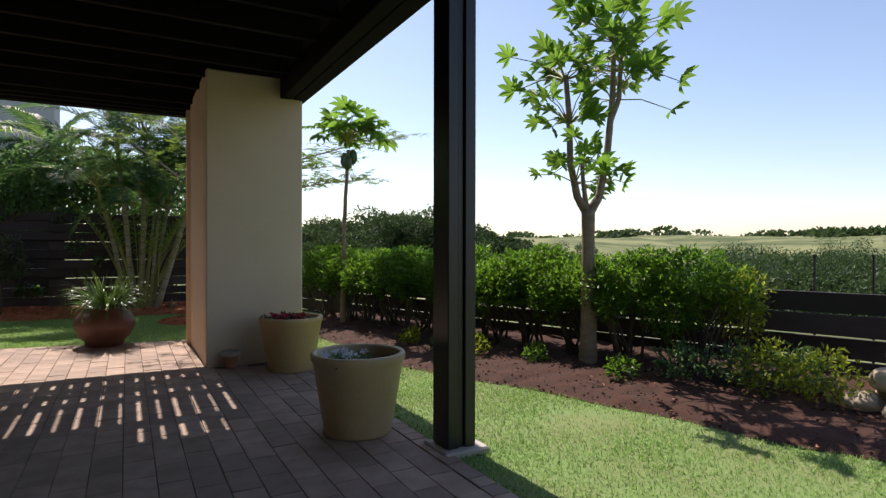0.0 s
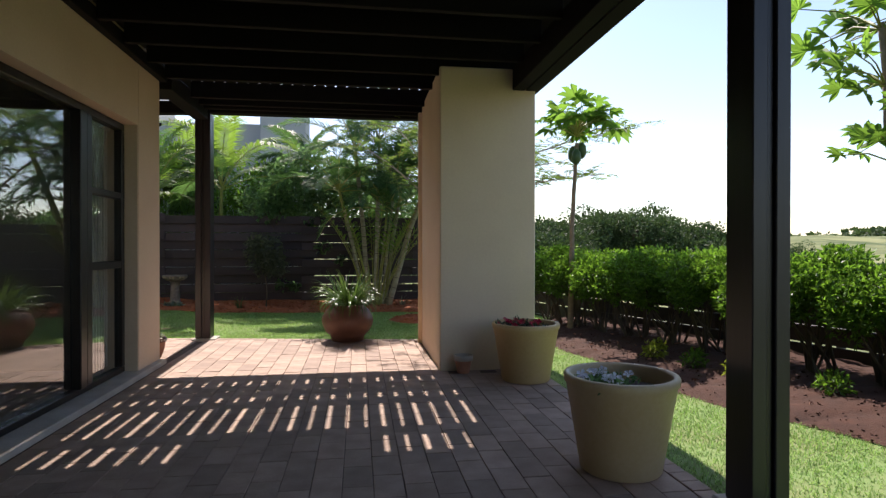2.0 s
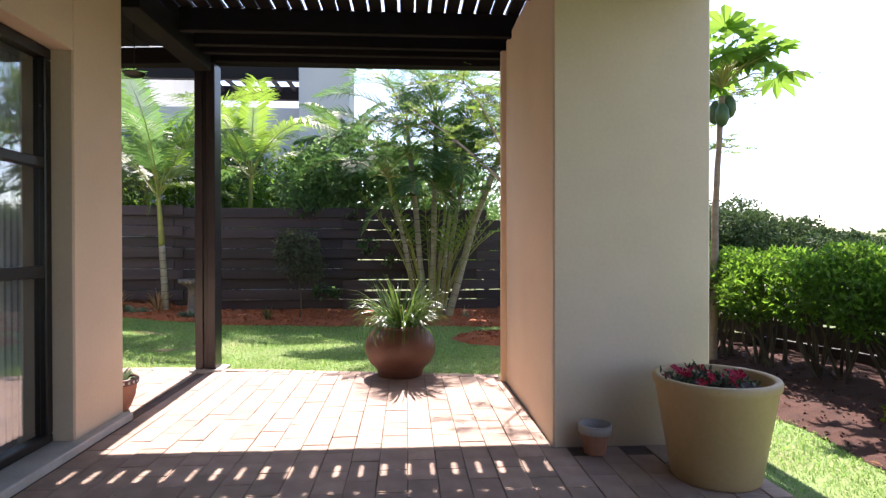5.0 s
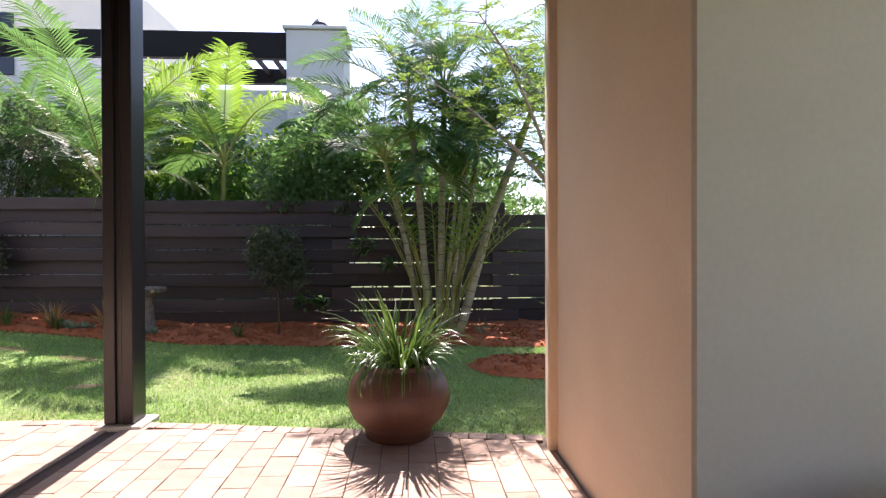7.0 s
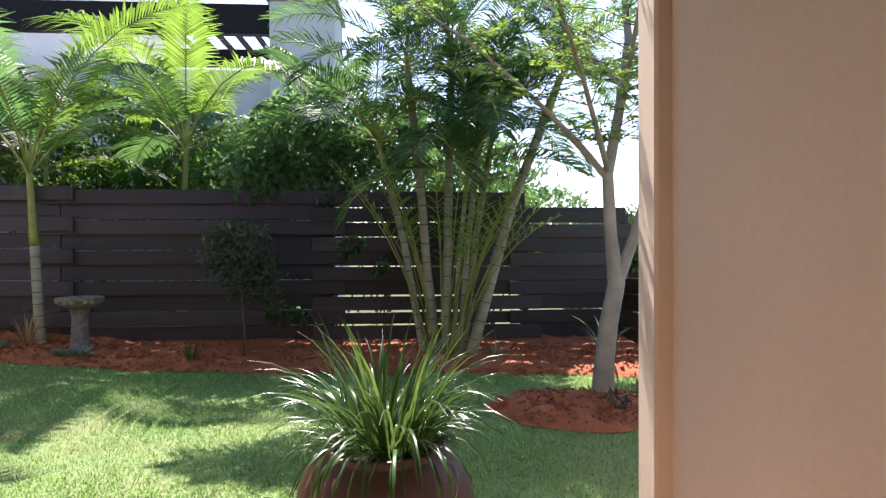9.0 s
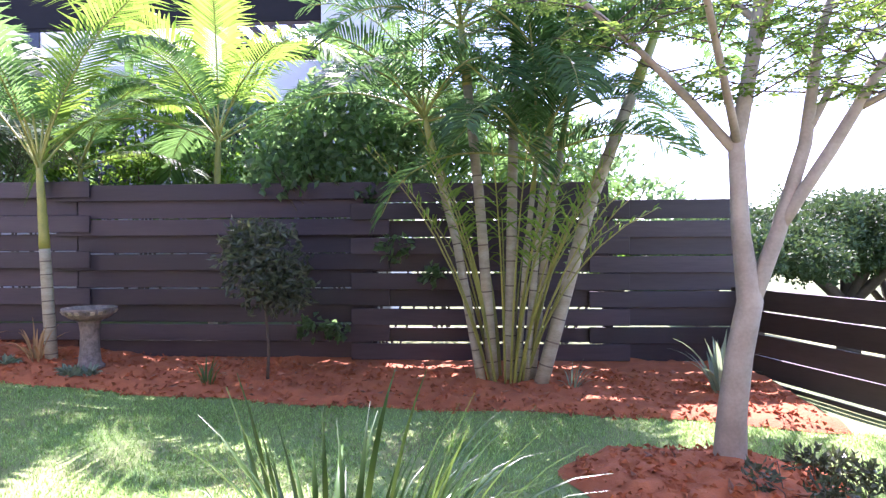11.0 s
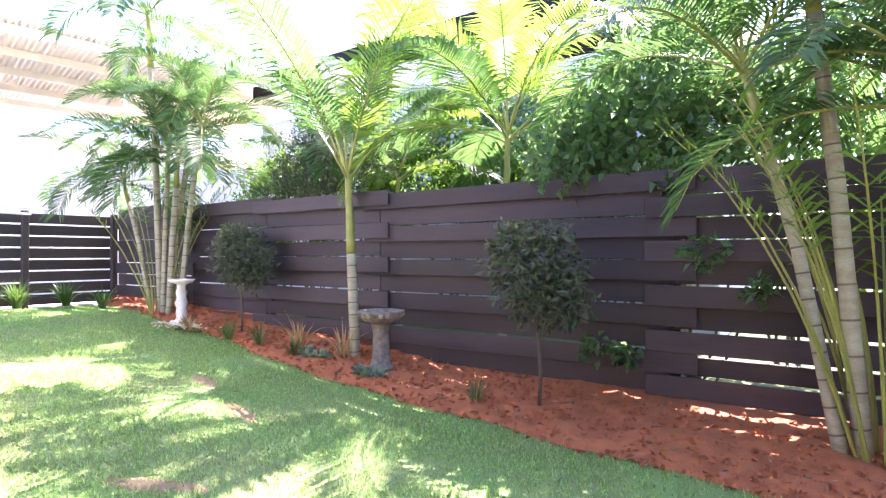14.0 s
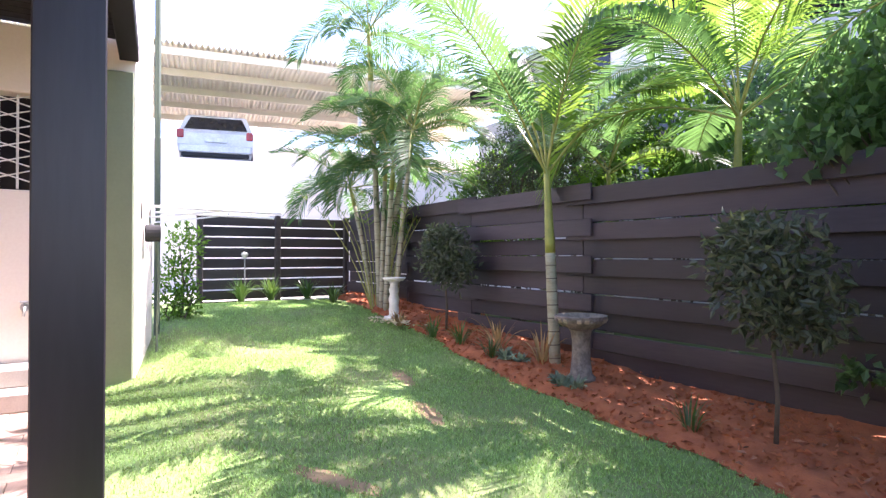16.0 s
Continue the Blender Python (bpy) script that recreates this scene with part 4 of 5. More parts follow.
            part("rim", Mesh().tube([(s * 0.872, y, 0.31), (s * 0.885, y, 0.31)], 0.2, 16), GALV, w, "silver rim")
    return c


car(on_deck(-3.25, 1.89, 3.415), 90 + DECK_TURN - 4, "white hatchback parked in the carport")
car(on_deck(-3.6, -0.85, 3.415), 90 + DECK_TURN, "white hatchback parked in the carport")

# ---- neighbour's house beyond the back fence ----
nh = thing("neighbour_house", "grey plastered neighbouring house with a dark roof pergola", "house", (-6, 20, 0))
hung("wall", Mesh().box((-13.5, 18.4, -0.3), (-2.0, 24, 4.9), 0.02), PLASTER_GREY, nh)
hung("upper_wall", Mesh().box((-14.0, 21.0, 4.9), (-8.0, 27, 8.6), 0.02), PLASTER_WHITE, nh)
hung("chimney_pier", Mesh().box((-2.95, 17.9, -0.3), (-1.65, 19.3, 6.15), 0.02), PLASTER_GREY, nh, "plastered pier")
hung("pier_cap", Mesh().box((-3.02, 17.83, 6.15), (-1.58, 19.37, 6.23), 0.015), PLASTER_GREY, nh)
hung("roof_beam", Mesh().box((-13.5, 18.1, 5.55), (-2.96, 18.3, 6.15), 0.01), STAIN_X, nh, "dark roof beam")
hung("roof_beam", Mesh().box((-6.0, 20.4, 5.6), (-2.0, 20.6, 6.0), 0.01), STAIN_X, nh, "dark roof beam")
for k in range(26):
    x = -13.2 + 0.42 * k
    if x < -6.0:
        continue
    hung("roof_slat", Mesh().box((x, 18.31, 5.82), (x + 0.09, 20.39, 5.92), 0.004), STAIN_Y, nh)
for x0 in (-11.8, -8.6, -5.6):
    w = hung("window", Mesh().box((x0, 18.36, 2.2), (x0 + 1.6, 18.398, 4.2), 0.01), FRAME, nh)
    hung("window_pane", Mesh().box((x0 + 0.08, 18.345, 2.28), (x0 + 1.52, 18.357, 4.12), 0.002), DARK_GLASS, nh)
hung("window", Mesh().box((-12.6, 20.95, 5.9), (-10.9, 20.998, 7.6), 0.01), DARK_GLASS, nh)
ln = thing("pier_lantern", "small black lantern on the neighbour's pier", "lantern", (-2.3, 18.6, 6.23))
part("glass_box", Mesh().box((-0.12, -0.12, 0), (0.12, 0.12, 0.28), 0.01), GALV, ln)
part("cap", Mesh().lathe([(0.2, 0.28), (0.17, 0.32), (0.03, 0.46), (0.0, 0.5)], 8), STAIN, ln, "black cap")

# stakes of a wire fence beyond the side fence
for i, (x, y) in enumerate(((7.9, 4.25), (8.3, 3.75), (9.2, 2.6), (7.2, 5.6))):
    z = ground_z(x, y)
    t = thing("fence_stake", "thin dark steel stake of a wire fence on the slope", "stake", (x, y, z), "wire fence stakes")
    part("stake", Mesh().tube([(0, 0, -0.2), (0, 0, 1.12 - z)], 0.018, 6), STAIN, t)
    part("cap", Mesh().tube([(0, 0, 1.12 - z), (0, 0, 1.15 - z)], 0.024, 6), STAIN, t)

# ---- plants ----


def frond(V, F, p0, azim, tilt, length, droop, leaflet, pairs=26, width=0.028, vee=0.5, curl=0.0, bare=0.16):
    """A feather palm leaf: adds its leaflets to V, F and returns the points of its midrib."""
    p, th = np.array(p0, float), tilt
    az = azim
    pts, S = [], 14
    ways = []
    for k in range(S + 1):
        pts.append(p.copy())
        d = np.array([math.cos(az) * math.cos(th), math.sin(az) * math.cos(th), math.sin(th)])
        ways.append(d)
        p = p + d * length / S
        th -= droop / S * (0.4 + 1.2 * k / S)
        az += curl / S
    pts, ways = np.array(pts), np.array(ways)
    for i in range(pairs):
        u = bare + (1 - bare) * (i + 0.5) / pairs
        k = min(int(u * S), S - 1)
        b = pts[k] + (pts[k + 1] - pts[k]) * (u * S - k)
        d = ways[k]
        side = np.cross(d, [0, 0, 1])
        side /= np.linalg.norm(side) + 1e-6
        up = np.cross(side, d)
        L = leaflet * (0.35 + 0.65 * math.sin(math.pi * min(1, (u - 0.05) * 0.92 + 0.06)) ** 0.7) * rng.uniform(0.85, 1.1)
        for s in (-1, 1):
            w = side * s * 0.86 + d * (0.45 + 0.5 * u) + up * vee * rng.uniform(0.6, 1.2)
            w /= np.linalg.norm(w)
            n = np.cross(w, d)
            n /= np.linalg.norm(n) + 1e-6
            e = np.cross(n, w) * width / 2
            sag = np.array([0, 0, -1.0])
            m1 = b + w * L * 0.5 + sag * L * 0.05
            tip = b + w * L * 0.94 + sag * L * rng.uniform(0.18, 0.42)
            o = len(V)
            V += [b + e * 0.35, b - e * 0.35, m1 + e, m1 - e, tip]
            F += [(o, o + 1, o + 3), (o, o + 3, o + 2), (o + 2, o + 3, o + 4)]
    return pts


def palm_crown(parent, top, way, n, length, leaflet, mat, tilt=(0.35, 1.3), droop=(1.0, 1.9), az0=None, pairs=30, width=0.03, vee=0.45, bare=0.16):
    a = rng.uniform(0, 6.28) if az0 is None else az0
    for i in range(n):
        a += 2.4
        ti = tilt[0] + (tilt[1] - tilt[0]) * (i + 0.5) / n
        L = length * rng.uniform(0.8, 1.1)
        V, F = [], []
        pts = frond(V, F, np.array(top) - np.array(way) * 0.10 * (1 - i / n), a, ti, L, rng.uniform(*droop), leaflet * rng.uniform(0.85, 1.1), pairs, width, vee, rng.uniform(-0.3, 0.3), bare)
        g = Mesh().add(V, F)
        start = len(g.f)
        g.tube(pts[::2], np.linspace(0.013, 0.003, len(pts[::2])), 5, False)
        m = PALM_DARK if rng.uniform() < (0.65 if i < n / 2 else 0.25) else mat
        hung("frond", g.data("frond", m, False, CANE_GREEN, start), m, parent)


def cane(parent, pts, r, green_from=0.75):
    """A ringed palm stem; the upper part is smooth and green."""
    pts = [Vector(p) for p in pts]
    full = []
    for i in range(len(pts) - 1):
        for k in range(8):
            full.append(pts[i].lerp(pts[i + 1], k / 8))
    full.append(pts[-1])
    cut = int(len(full) * green_from)
    g = Mesh().tube(full[:cut + 1], [r * (1.15 - 0.3 * i / len(full)) for i in range(cut + 1)], 10)
    start = len(g.f)
    run, last = 0.0, full[0]
    for i in range(1, cut):
        run += (full[i] - last).length
        last = full[i]
        if run > 0.09:
            run = 0
            d = (full[i] - full[i - 1]).normalized() * 0.006
            g.tube([full[i] - d, full[i] + d], r * (1.18 - 0.3 * i / len(full)), 10, False)
    hung("stem", g.data("stem", CANE, True, CANE_RING, start), CANE, parent)
    hung("crownshaft", Mesh().tube(full[cut:], [r * 1.02 * (1 - 0.5 * i / max(1, len(full) - cut)) for i in range(len(full) - cut)], 10), CANE_GREEN, parent, "smooth green crownshaft", True)
    return full[-1], (full[-1] - full[-3]).normalized()


def areca(at, stems, label, length=1.5, leaflet=0.42, mat=PALM_LEAF, fronds=9, shoots=8, tilt=(0.2, 1.35), group="garden palms"):
    """A clump of palm canes. stems: foot x, foot y, top x, top y, top z, radius; relative to the clump."""
    t = thing("areca_palm", label, "palm", at, group)
    X, Y, Z = at
    for fx, fy, tx, ty, tz, r in stems:
        mid = (X + fx + (tx - fx) * 0.42, Y + fy + (ty - fy) * 0.42, Z + tz * 0.5)
        top, way = cane(t, [(X + fx, Y + fy, Z - 0.04), mid, (X + tx, Y + ty, Z + tz)], r, 0.78)
        palm_crown(t, top, way, fronds, length, leaflet, mat, tilt, pairs=46, width=0.021)
    for i in range(shoots):
        a = rng.uniform(0, 6.28)
        fx, fy = 0.16 * math.cos(a), 0.12 * math.sin(a)
        V, F = [], []
        p = frond(V, F, (X + fx, Y + fy, Z), a, rng.uniform(1.25, 1.45), rng.uniform(1.7, 2.4), rng.uniform(0.5, 1.0), 0.26, 16, 0.02)
        half = len(V) // 10 * 5
        g = Mesh().add(V[half:], [tuple(q - half for q in f) for f in F[half // 5 * 3:]])
        start = len(g.f)
        g.tube(p[::2], np.linspace(0.012, 0.003, len(p[::2])), 5, False)
        hung("young_frond", g.data("young_frond", PALM_LEAF, False, CANE_GREEN, start), PALM_LEAF, t)
    return t


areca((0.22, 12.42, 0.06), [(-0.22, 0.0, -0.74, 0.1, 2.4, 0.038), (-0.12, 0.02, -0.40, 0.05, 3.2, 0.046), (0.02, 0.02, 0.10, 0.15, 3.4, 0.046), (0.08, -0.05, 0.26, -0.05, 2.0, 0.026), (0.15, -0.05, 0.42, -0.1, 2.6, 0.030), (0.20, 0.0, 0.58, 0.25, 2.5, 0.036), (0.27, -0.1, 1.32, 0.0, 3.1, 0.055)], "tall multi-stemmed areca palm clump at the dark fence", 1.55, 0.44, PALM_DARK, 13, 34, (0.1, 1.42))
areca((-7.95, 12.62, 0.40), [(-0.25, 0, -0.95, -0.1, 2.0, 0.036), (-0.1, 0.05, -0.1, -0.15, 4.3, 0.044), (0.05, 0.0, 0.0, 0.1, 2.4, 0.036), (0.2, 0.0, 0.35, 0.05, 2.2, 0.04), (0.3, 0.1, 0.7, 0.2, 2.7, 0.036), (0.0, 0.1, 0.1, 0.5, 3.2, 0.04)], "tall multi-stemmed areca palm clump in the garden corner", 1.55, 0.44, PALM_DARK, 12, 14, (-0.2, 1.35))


def lone_palm(at, height, label, n, length, leaflet, lean=(0, 0), mat=PALM_LEAF, tilt=(0.3, 1.4), az0=0.5, droop=(0.8, 1.7)):
    t = thing("young_palm", label, "palm", at, "garden palms")
    X, Y, Z = at
    top, way = cane(t, [(X, Y, Z - 0.05), (X + lean[0] * 0.5, Y + lean[1] * 0.5, Z + height * 0.5), (X + lean[0], Y + lean[1], Z + height)], 0.05, 0.55)
    palm_crown(t, top, way, n, length, leaflet, mat, tilt, droop, az0, 58, 0.03, 0.15, 0.2)
    return t


lone_palm((-4.17, 12.69, 0.14), 1.95, "young single-stemmed palm with long bright fronds in front of the fence", 9, 2.5, 0.62, (-0.12, 0.0), tilt=(0.75, 1.5), az0=0.2, droop=(0.6, 1.5))
lone_palm((-3.25, 14.1, 0.0), 2.6, "palm with arching bright fronds beyond the fence", 12, 2.4, 0.66, (0.1, 0.0), tilt=(0.35, 1.5), az0=1.4, droop=(1.2, 2.4))
lone_palm((-5.3, 14.7, 0.1), 2.3, "palm with arching fronds beyond the fence", 9, 2.0, 0.55, (-0.1, 0.1), tilt=(0.3, 1.2), az0=3.9)
lone_palm((-7.2, 15.2, 0.2), 2.6, "palm with arching fronds beyond the fence", 9, 2.0, 0.55, (0.1, 0.1), tilt=(0.3, 1.4), az0=2.9)
lone_palm((-1.6, 15.6, 0.0), 3.4, "palm with yellow-green fronds beyond the fence", 8, 1.5, 0.45, (0.1, 0.0), tilt=(0.3, 1.4), az0=2.0)


def shrub(name, at, lumps, n, leaf, width, mat, label, category, stems=6, inner=0.5, group="", twig_r=0.014, jitter=0.7):
    """A bush: bent stems and a crown of many leaves."""
    t = thing(name, label, category, at, group)
    base = Vector(at)
    g = Mesh()
    for i in range(stems):
        c, r = lumps[i % len(lumps)]
        a = rng.uniform(0, 6.28)
        f = Vector((0.12 * math.cos(a), 0.12 * math.sin(a), -0.05))
        e = Vector(c) + Vector(rng.normal(0, 0.3, 3)) * min(r)
        m = f.lerp(e, 0.5) + Vector(rng.normal(0, 0.06, 3))
        g.tube([f, m, e], [twig_r, twig_r * 0.8, twig_r * 0.4], 6, False)
    part("branchwork", g, TWIG, t, "thin brown stems", True)
    pts, d = lump_points(n, lumps, inner)
    part("crown", leaves_data("crown", pts, d * 0.6 + [0, 0, 0.25], leaf, width, mat, 0.25, jitter), mat, t)
    return t


# clipped hedge along the side fence, bush by bush
y = 9.3
while y > 3.5:
    x = side_x(y) - 0.70
    last = y < 4.2
    top = 1.08 + 0.06 * math.sin(5 * y) + 0.03 * math.sin(11 * y)
    L = [((0, 0, top - 0.24), (0.46, 0.42, 0.24)), ((-0.28, rng.uniform(-0.2, 0.2), top - 0.36), (0.3, 0.28, 0.26)), ((0.1, rng.uniform(-0.25, 0.25), top - 0.30 + rng.uniform(0, 0.1)), (0.32, 0.3, 0.3)), ((-0.34, rng.uniform(-0.2, 0.2), 0.62), (0.15, 0.2, 0.14)), ((0.15, rng.uniform(-0.2, 0.2), top - 0.1), (0.2, 0.22, 0.16))]
    if last:
        L = [((0, 0, 0.9), (0.34, 0.36, 0.28)), ((0.28, -0.22, 0.78), (0.26, 0.26, 0.26)), ((-0.1, 0.1, 0.6), (0.3, 0.3, 0.3))]
    shrub("hedge_bush", (x, y, 0.06), L, 4600, 0.058, 0.027, HEDGE_LEAF, "clipped green hedge bush with bare lower stems", "bush", 14, 0.6, "hedge", 0.015)
    y -= 0.56
shrub("lime_bush", (side_x(3.3) - 0.5, 3.35, 0.06), [((0, 0, 0.75), (0.22, 0.22, 0.24)), ((0.05, 0.05, 0.5), (0.2, 0.2, 0.2))], 700, 0.06, 0.028, LIME_LEAF, "bright lime-green bush at the hedge's end", "bush", 5)
for i, (x, y, s, m) in enumerate(((4.30, 3.45, 0.9, CREEPER_LEAF), (4.55, 3.1, 1.0, CREEPER_LEAF), (4.45, 2.75, 1.15, LIME_LEAF), (4.75, 2.65, 1.0, CREEPER_LEAF), (4.62, 2.42, 1.1, LIME_LEAF), (3.9, 3.75, 0.55, HEDGE_LEAF), (3.35, 5.35, 0.6, LIME_LEAF), (3.05, 6.4, 0.5, LIME_LEAF), (3.7, 4.75, 0.5, HEDGE_LEAF), (3.2, 5.9, 0.45, HEDGE_LEAF))):
    shrub("low_shrub", (x, y, 0.04), [((0, 0, 0.2 * s), (0.26 * s, 0.26 * s, 0.16 * s)), ((0.12 * s, 0.05, 0.3 * s), (0.12 * s, 0.12 * s, 0.1 * s))], int(420 * s), 0.055, 0.024, m, "low leafy shrub in the red bed", "shrub", 5, 0.3, "low shrubs", 0.006)


def papaya_leaf(V, F, c, q, size):
    """A lobed papaya leaf as a fan of seven toothed fingers."""
    o = len(V)
    V.append(c)
    ring = []
    for k in range(7):
        a = (k - 3) * 0.62
        L = size * (1.0 - 0.09 * abs(k - 3))
        for da, r, z in ((-0.38, 0.50, -0.04), (-0.27, 0.74, 0.0), (-0.20, 0.80, -0.05), (0.0, 1.0, -0.22), (0.20, 0.80, -0.05), (0.27, 0.74, 0.0)):
            ring.append(Vector((L * r * math.cos(a + da * 0.8), L * r * math.sin(a + da * 0.8), size * (z - 0.10 * r))))
    for p in ring:
        V.append(c + q @ p)
    for i in range(len(ring) - 1):
        F.append((o, o + 1 + i, o + 2 + i))


def papaya(at, limbs, groups, label, fruit=None):
    """limbs: lists of points with radii; groups: places from which leaf stalks spread (place, number, stalk, leaf size)."""
    t = thing("papaya_tree", label, "tree", at, "papaya trees")
    for j, pts in enumerate(limbs):
        n = "trunk" if j == 0 else "limb"
        full, rad = [], []
        for i in range(len(pts) - 1):
            for k in range(5):
                u = k / 5
                full.append(tuple(a + (b - a) * u + (0.006 * math.sin(9 * (i + u)) if q < 2 else 0) for q, (a, b) in enumerate(zip(pts[i][:3], pts[i + 1][:3]))))
                rad.append(pts[i][3] + (pts[i + 1][3] - pts[i][3]) * u)
        full.append(pts[-1][:3])
        rad.append(pts[-1][3])
        part(n, Mesh().tube(full, rad, 12), BARK_PALE, t, "", True)
    for c, n, stalk, size in groups:
        c = Vector(c)
        for i in range(n):
            a = rng.uniform(0, 6.28)
            el = rng.uniform(0.25 if fruit else -0.2, 1.1 if fruit else 0.9)
            d = Vector((math.cos(a) * math.cos(el), math.sin(a) * math.cos(el), math.sin(el)))
            L = stalk * rng.uniform(0.6, 1.15)
            e = c + d * L + Vector((0, 0, -0.12 * L))
            part("leaf_stalk", Mesh().tube([c, c + d * L * 0.5 + Vector((0, 0, 0.02)), e], [0.008, 0.006, 0.004], 5, False), CANE_GREEN, t, "", True)
            f = (d + Vector((0, 0, -rng.uniform(0.3, 0.9) if fruit else rng.uniform(0.5, 1.6)))).normalized()
            up = Vector((0, 0, 1)) + Vector(rng.normal(0, 0.3, 3))
            y_ = up.cross(f).normalized()
            z_ = f.cross(y_)
            q = Matrix((f, y_, z_)).transposed()
            V, F = [], []
            papaya_leaf(V, F, e, q, size * rng.uniform(0.75, 1.2))
            part("leaf", array_mesh("leaf", [tuple(v) for v in V], F, PAPAYA_LEAF), PAPAYA_LEAF, t)
    if fruit:
        for i in range(8):
            a = 2.1 * i
            f = Mesh().lathe([(0.0, -0.14), (0.04, -0.115), (0.068, -0.05), (0.06, 0.04), (0.025, 0.10), (0.0, 0.105)], 14, (fruit[0] + 0.075 * math.cos(a), fruit[1] + 0.075 * math.sin(a), fruit[2] - 0.05 * (i % 3)))
            part("fruit", f, UNRIPE, t, "green unripe fruit", True)
    return t


papaya((4.12, 4.42, 0.0), [
    [(0, 0, -0.1, 0.10), (0.01, 0, 0.6, 0.078), (0.0, 0.0, 1.2, 0.065), (0.0, 0.0, 1.62, 0.07)],
    [(0, 0, 1.58, 0.055), (-0.10, 0.05, 1.75, 0.04), (-0.16, 0.09, 2.1, 0.034), (-0.17, 0.10, 2.6, 0.03), (-0.2, 0.12, 3.0, 0.026)],
    [(0, 0, 1.58, 0.055), (0.10, -0.05, 1.76, 0.042), (0.17, -0.09, 2.2, 0.036), (0.22, -0.11, 2.75, 0.032), (0.25, -0.1, 3.35, 0.024)],
    [(0.19, -0.1, 2.5, 0.03), (0.27, -0.15, 2.75, 0.026), (0.3, -0.15, 3.2, 0.022)],
    [(-0.02, 0.0, 1.62, 0.03), (-0.05, 0.02, 1.9, 0.022), (-0.06, 0.03, 2.1, 0.02)]],
    [((-0.06, 0.03, 2.12), 10, 0.34, 0.17), ((-0.17, 0.10, 2.5), 13, 0.40, 0.18), ((-0.2, 0.12, 2.95), 18, 0.58, 0.19), ((0.25, -0.1, 3.35), 24, 0.62, 0.20), ((0.3, -0.15, 3.05), 14, 0.55, 0.20), ((0.1, 0.0, 3.05), 11, 0.45, 0.20), ((0.16, -0.08, 1.9), 5, 0.28, 0.16), ((-0.12, 0.06, 1.9), 8, 0.5, 0.16), ((0.22, -0.1, 2.75), 9, 0.52, 0.18)],
    "forked papaya tree with large lobed leaves in the side bed")
papaya((2.92, 8.55, 0.0), [
    [(0, 0, -0.1, 0.045), (0.02, 0, 0.8, 0.038), (0.03, 0.0, 1.6, 0.032), (0.07, 0.0, 2.3, 0.028), (0.10, 0.0, 2.75, 0.03)]],
    [((0.10, 0.0, 2.84), 32, 0.62, 0.26), ((0.10, 0.0, 2.96), 14, 0.4, 0.25)],
    "slender papaya tree with green fruit under its leaf crown", (0.10, 0.0, 2.66))

# feathery tree beside the round bed
tree = thing("feathery_tree", "slim grey-barked tree with fine feathery leaves", "tree", (1.38, 10.7, 0.0))
limbs = [
    [(0.0, 0.0, -0.1, 0.095), (0.02, 0.0, 0.3, 0.078), (0.06, 0.0, 0.62, 0.072), (0.12, 0.0, 0.92, 0.068), (0.08, 0.02, 1.3, 0.05), (0.06, 0.03, 1.8, 0.045), (0.16, 0.05, 2.3, 0.04), (0.24, 0.05, 2.9, 0.032), (0.2, 0.1, 3.5, 0.02)],
    [(0.12, 0.0, 0.9, 0.05), (0.26, -0.02, 1.3, 0.042), (0.42, 0.0, 1.8, 0.036), (0.55, 0.1, 2.4, 0.028), (0.75, 0.1, 3.1, 0.016)],
    [(0.28, -0.02, 1.35, 0.036), (0.5, -0.1, 1.75, 0.034), (0.78, -0.2, 2.3, 0.026), (1.3, -0.3, 2.8, 0.018), (2.2, -0.5, 3.1, 0.010), (3.1, -0.7, 3.3, 0.005)],
    [(0.07, 0.03, 1.75, 0.03), (-0.2, 0.0, 2.05, 0.026), (-0.55, -0.1, 2.35, 0.018), (-1.0, -0.2, 2.7, 0.012), (-1.5, -0.3, 3.0, 0.006)],
    [(0.2, 0.05, 2.5, 0.024), (-0.1, 0.3, 2.95, 0.018), (-0.5, 0.4, 3.5, 0.009)],
    [(0.45, 0.0, 1.9, 0.024), (0.9, 0.3, 2.5, 0.016), (1.5, 0.5, 2.75, 0.010), (2.3, 0.4, 2.85, 0.005)],
    [(0.22, 0.05, 2.7, 0.02), (0.2, -0.5, 3.1, 0.014), (0.0, -1.1, 3.4, 0.006)],
    [(0.07, 0.03, 1.8, 0.026), (-0.3, -0.5, 2.4, 0.018), (-0.7, -1.1, 2.9, 0.011), (-1.0, -1.5, 3.1, 0.005)],
    [(0.2, 0.05, 2.4, 0.022), (0.0, -0.8, 2.9, 0.014), (-0.3, -1.5, 3.2, 0.006)],
    [(0.6, -0.12, 1.95, 0.02), (1.0, -0.5, 2.2, 0.014), (1.6, -0.7, 2.35, 0.008), (2.4, -0.9, 2.45, 0.004)]]
tw, fp, fd = Mesh(), [], []
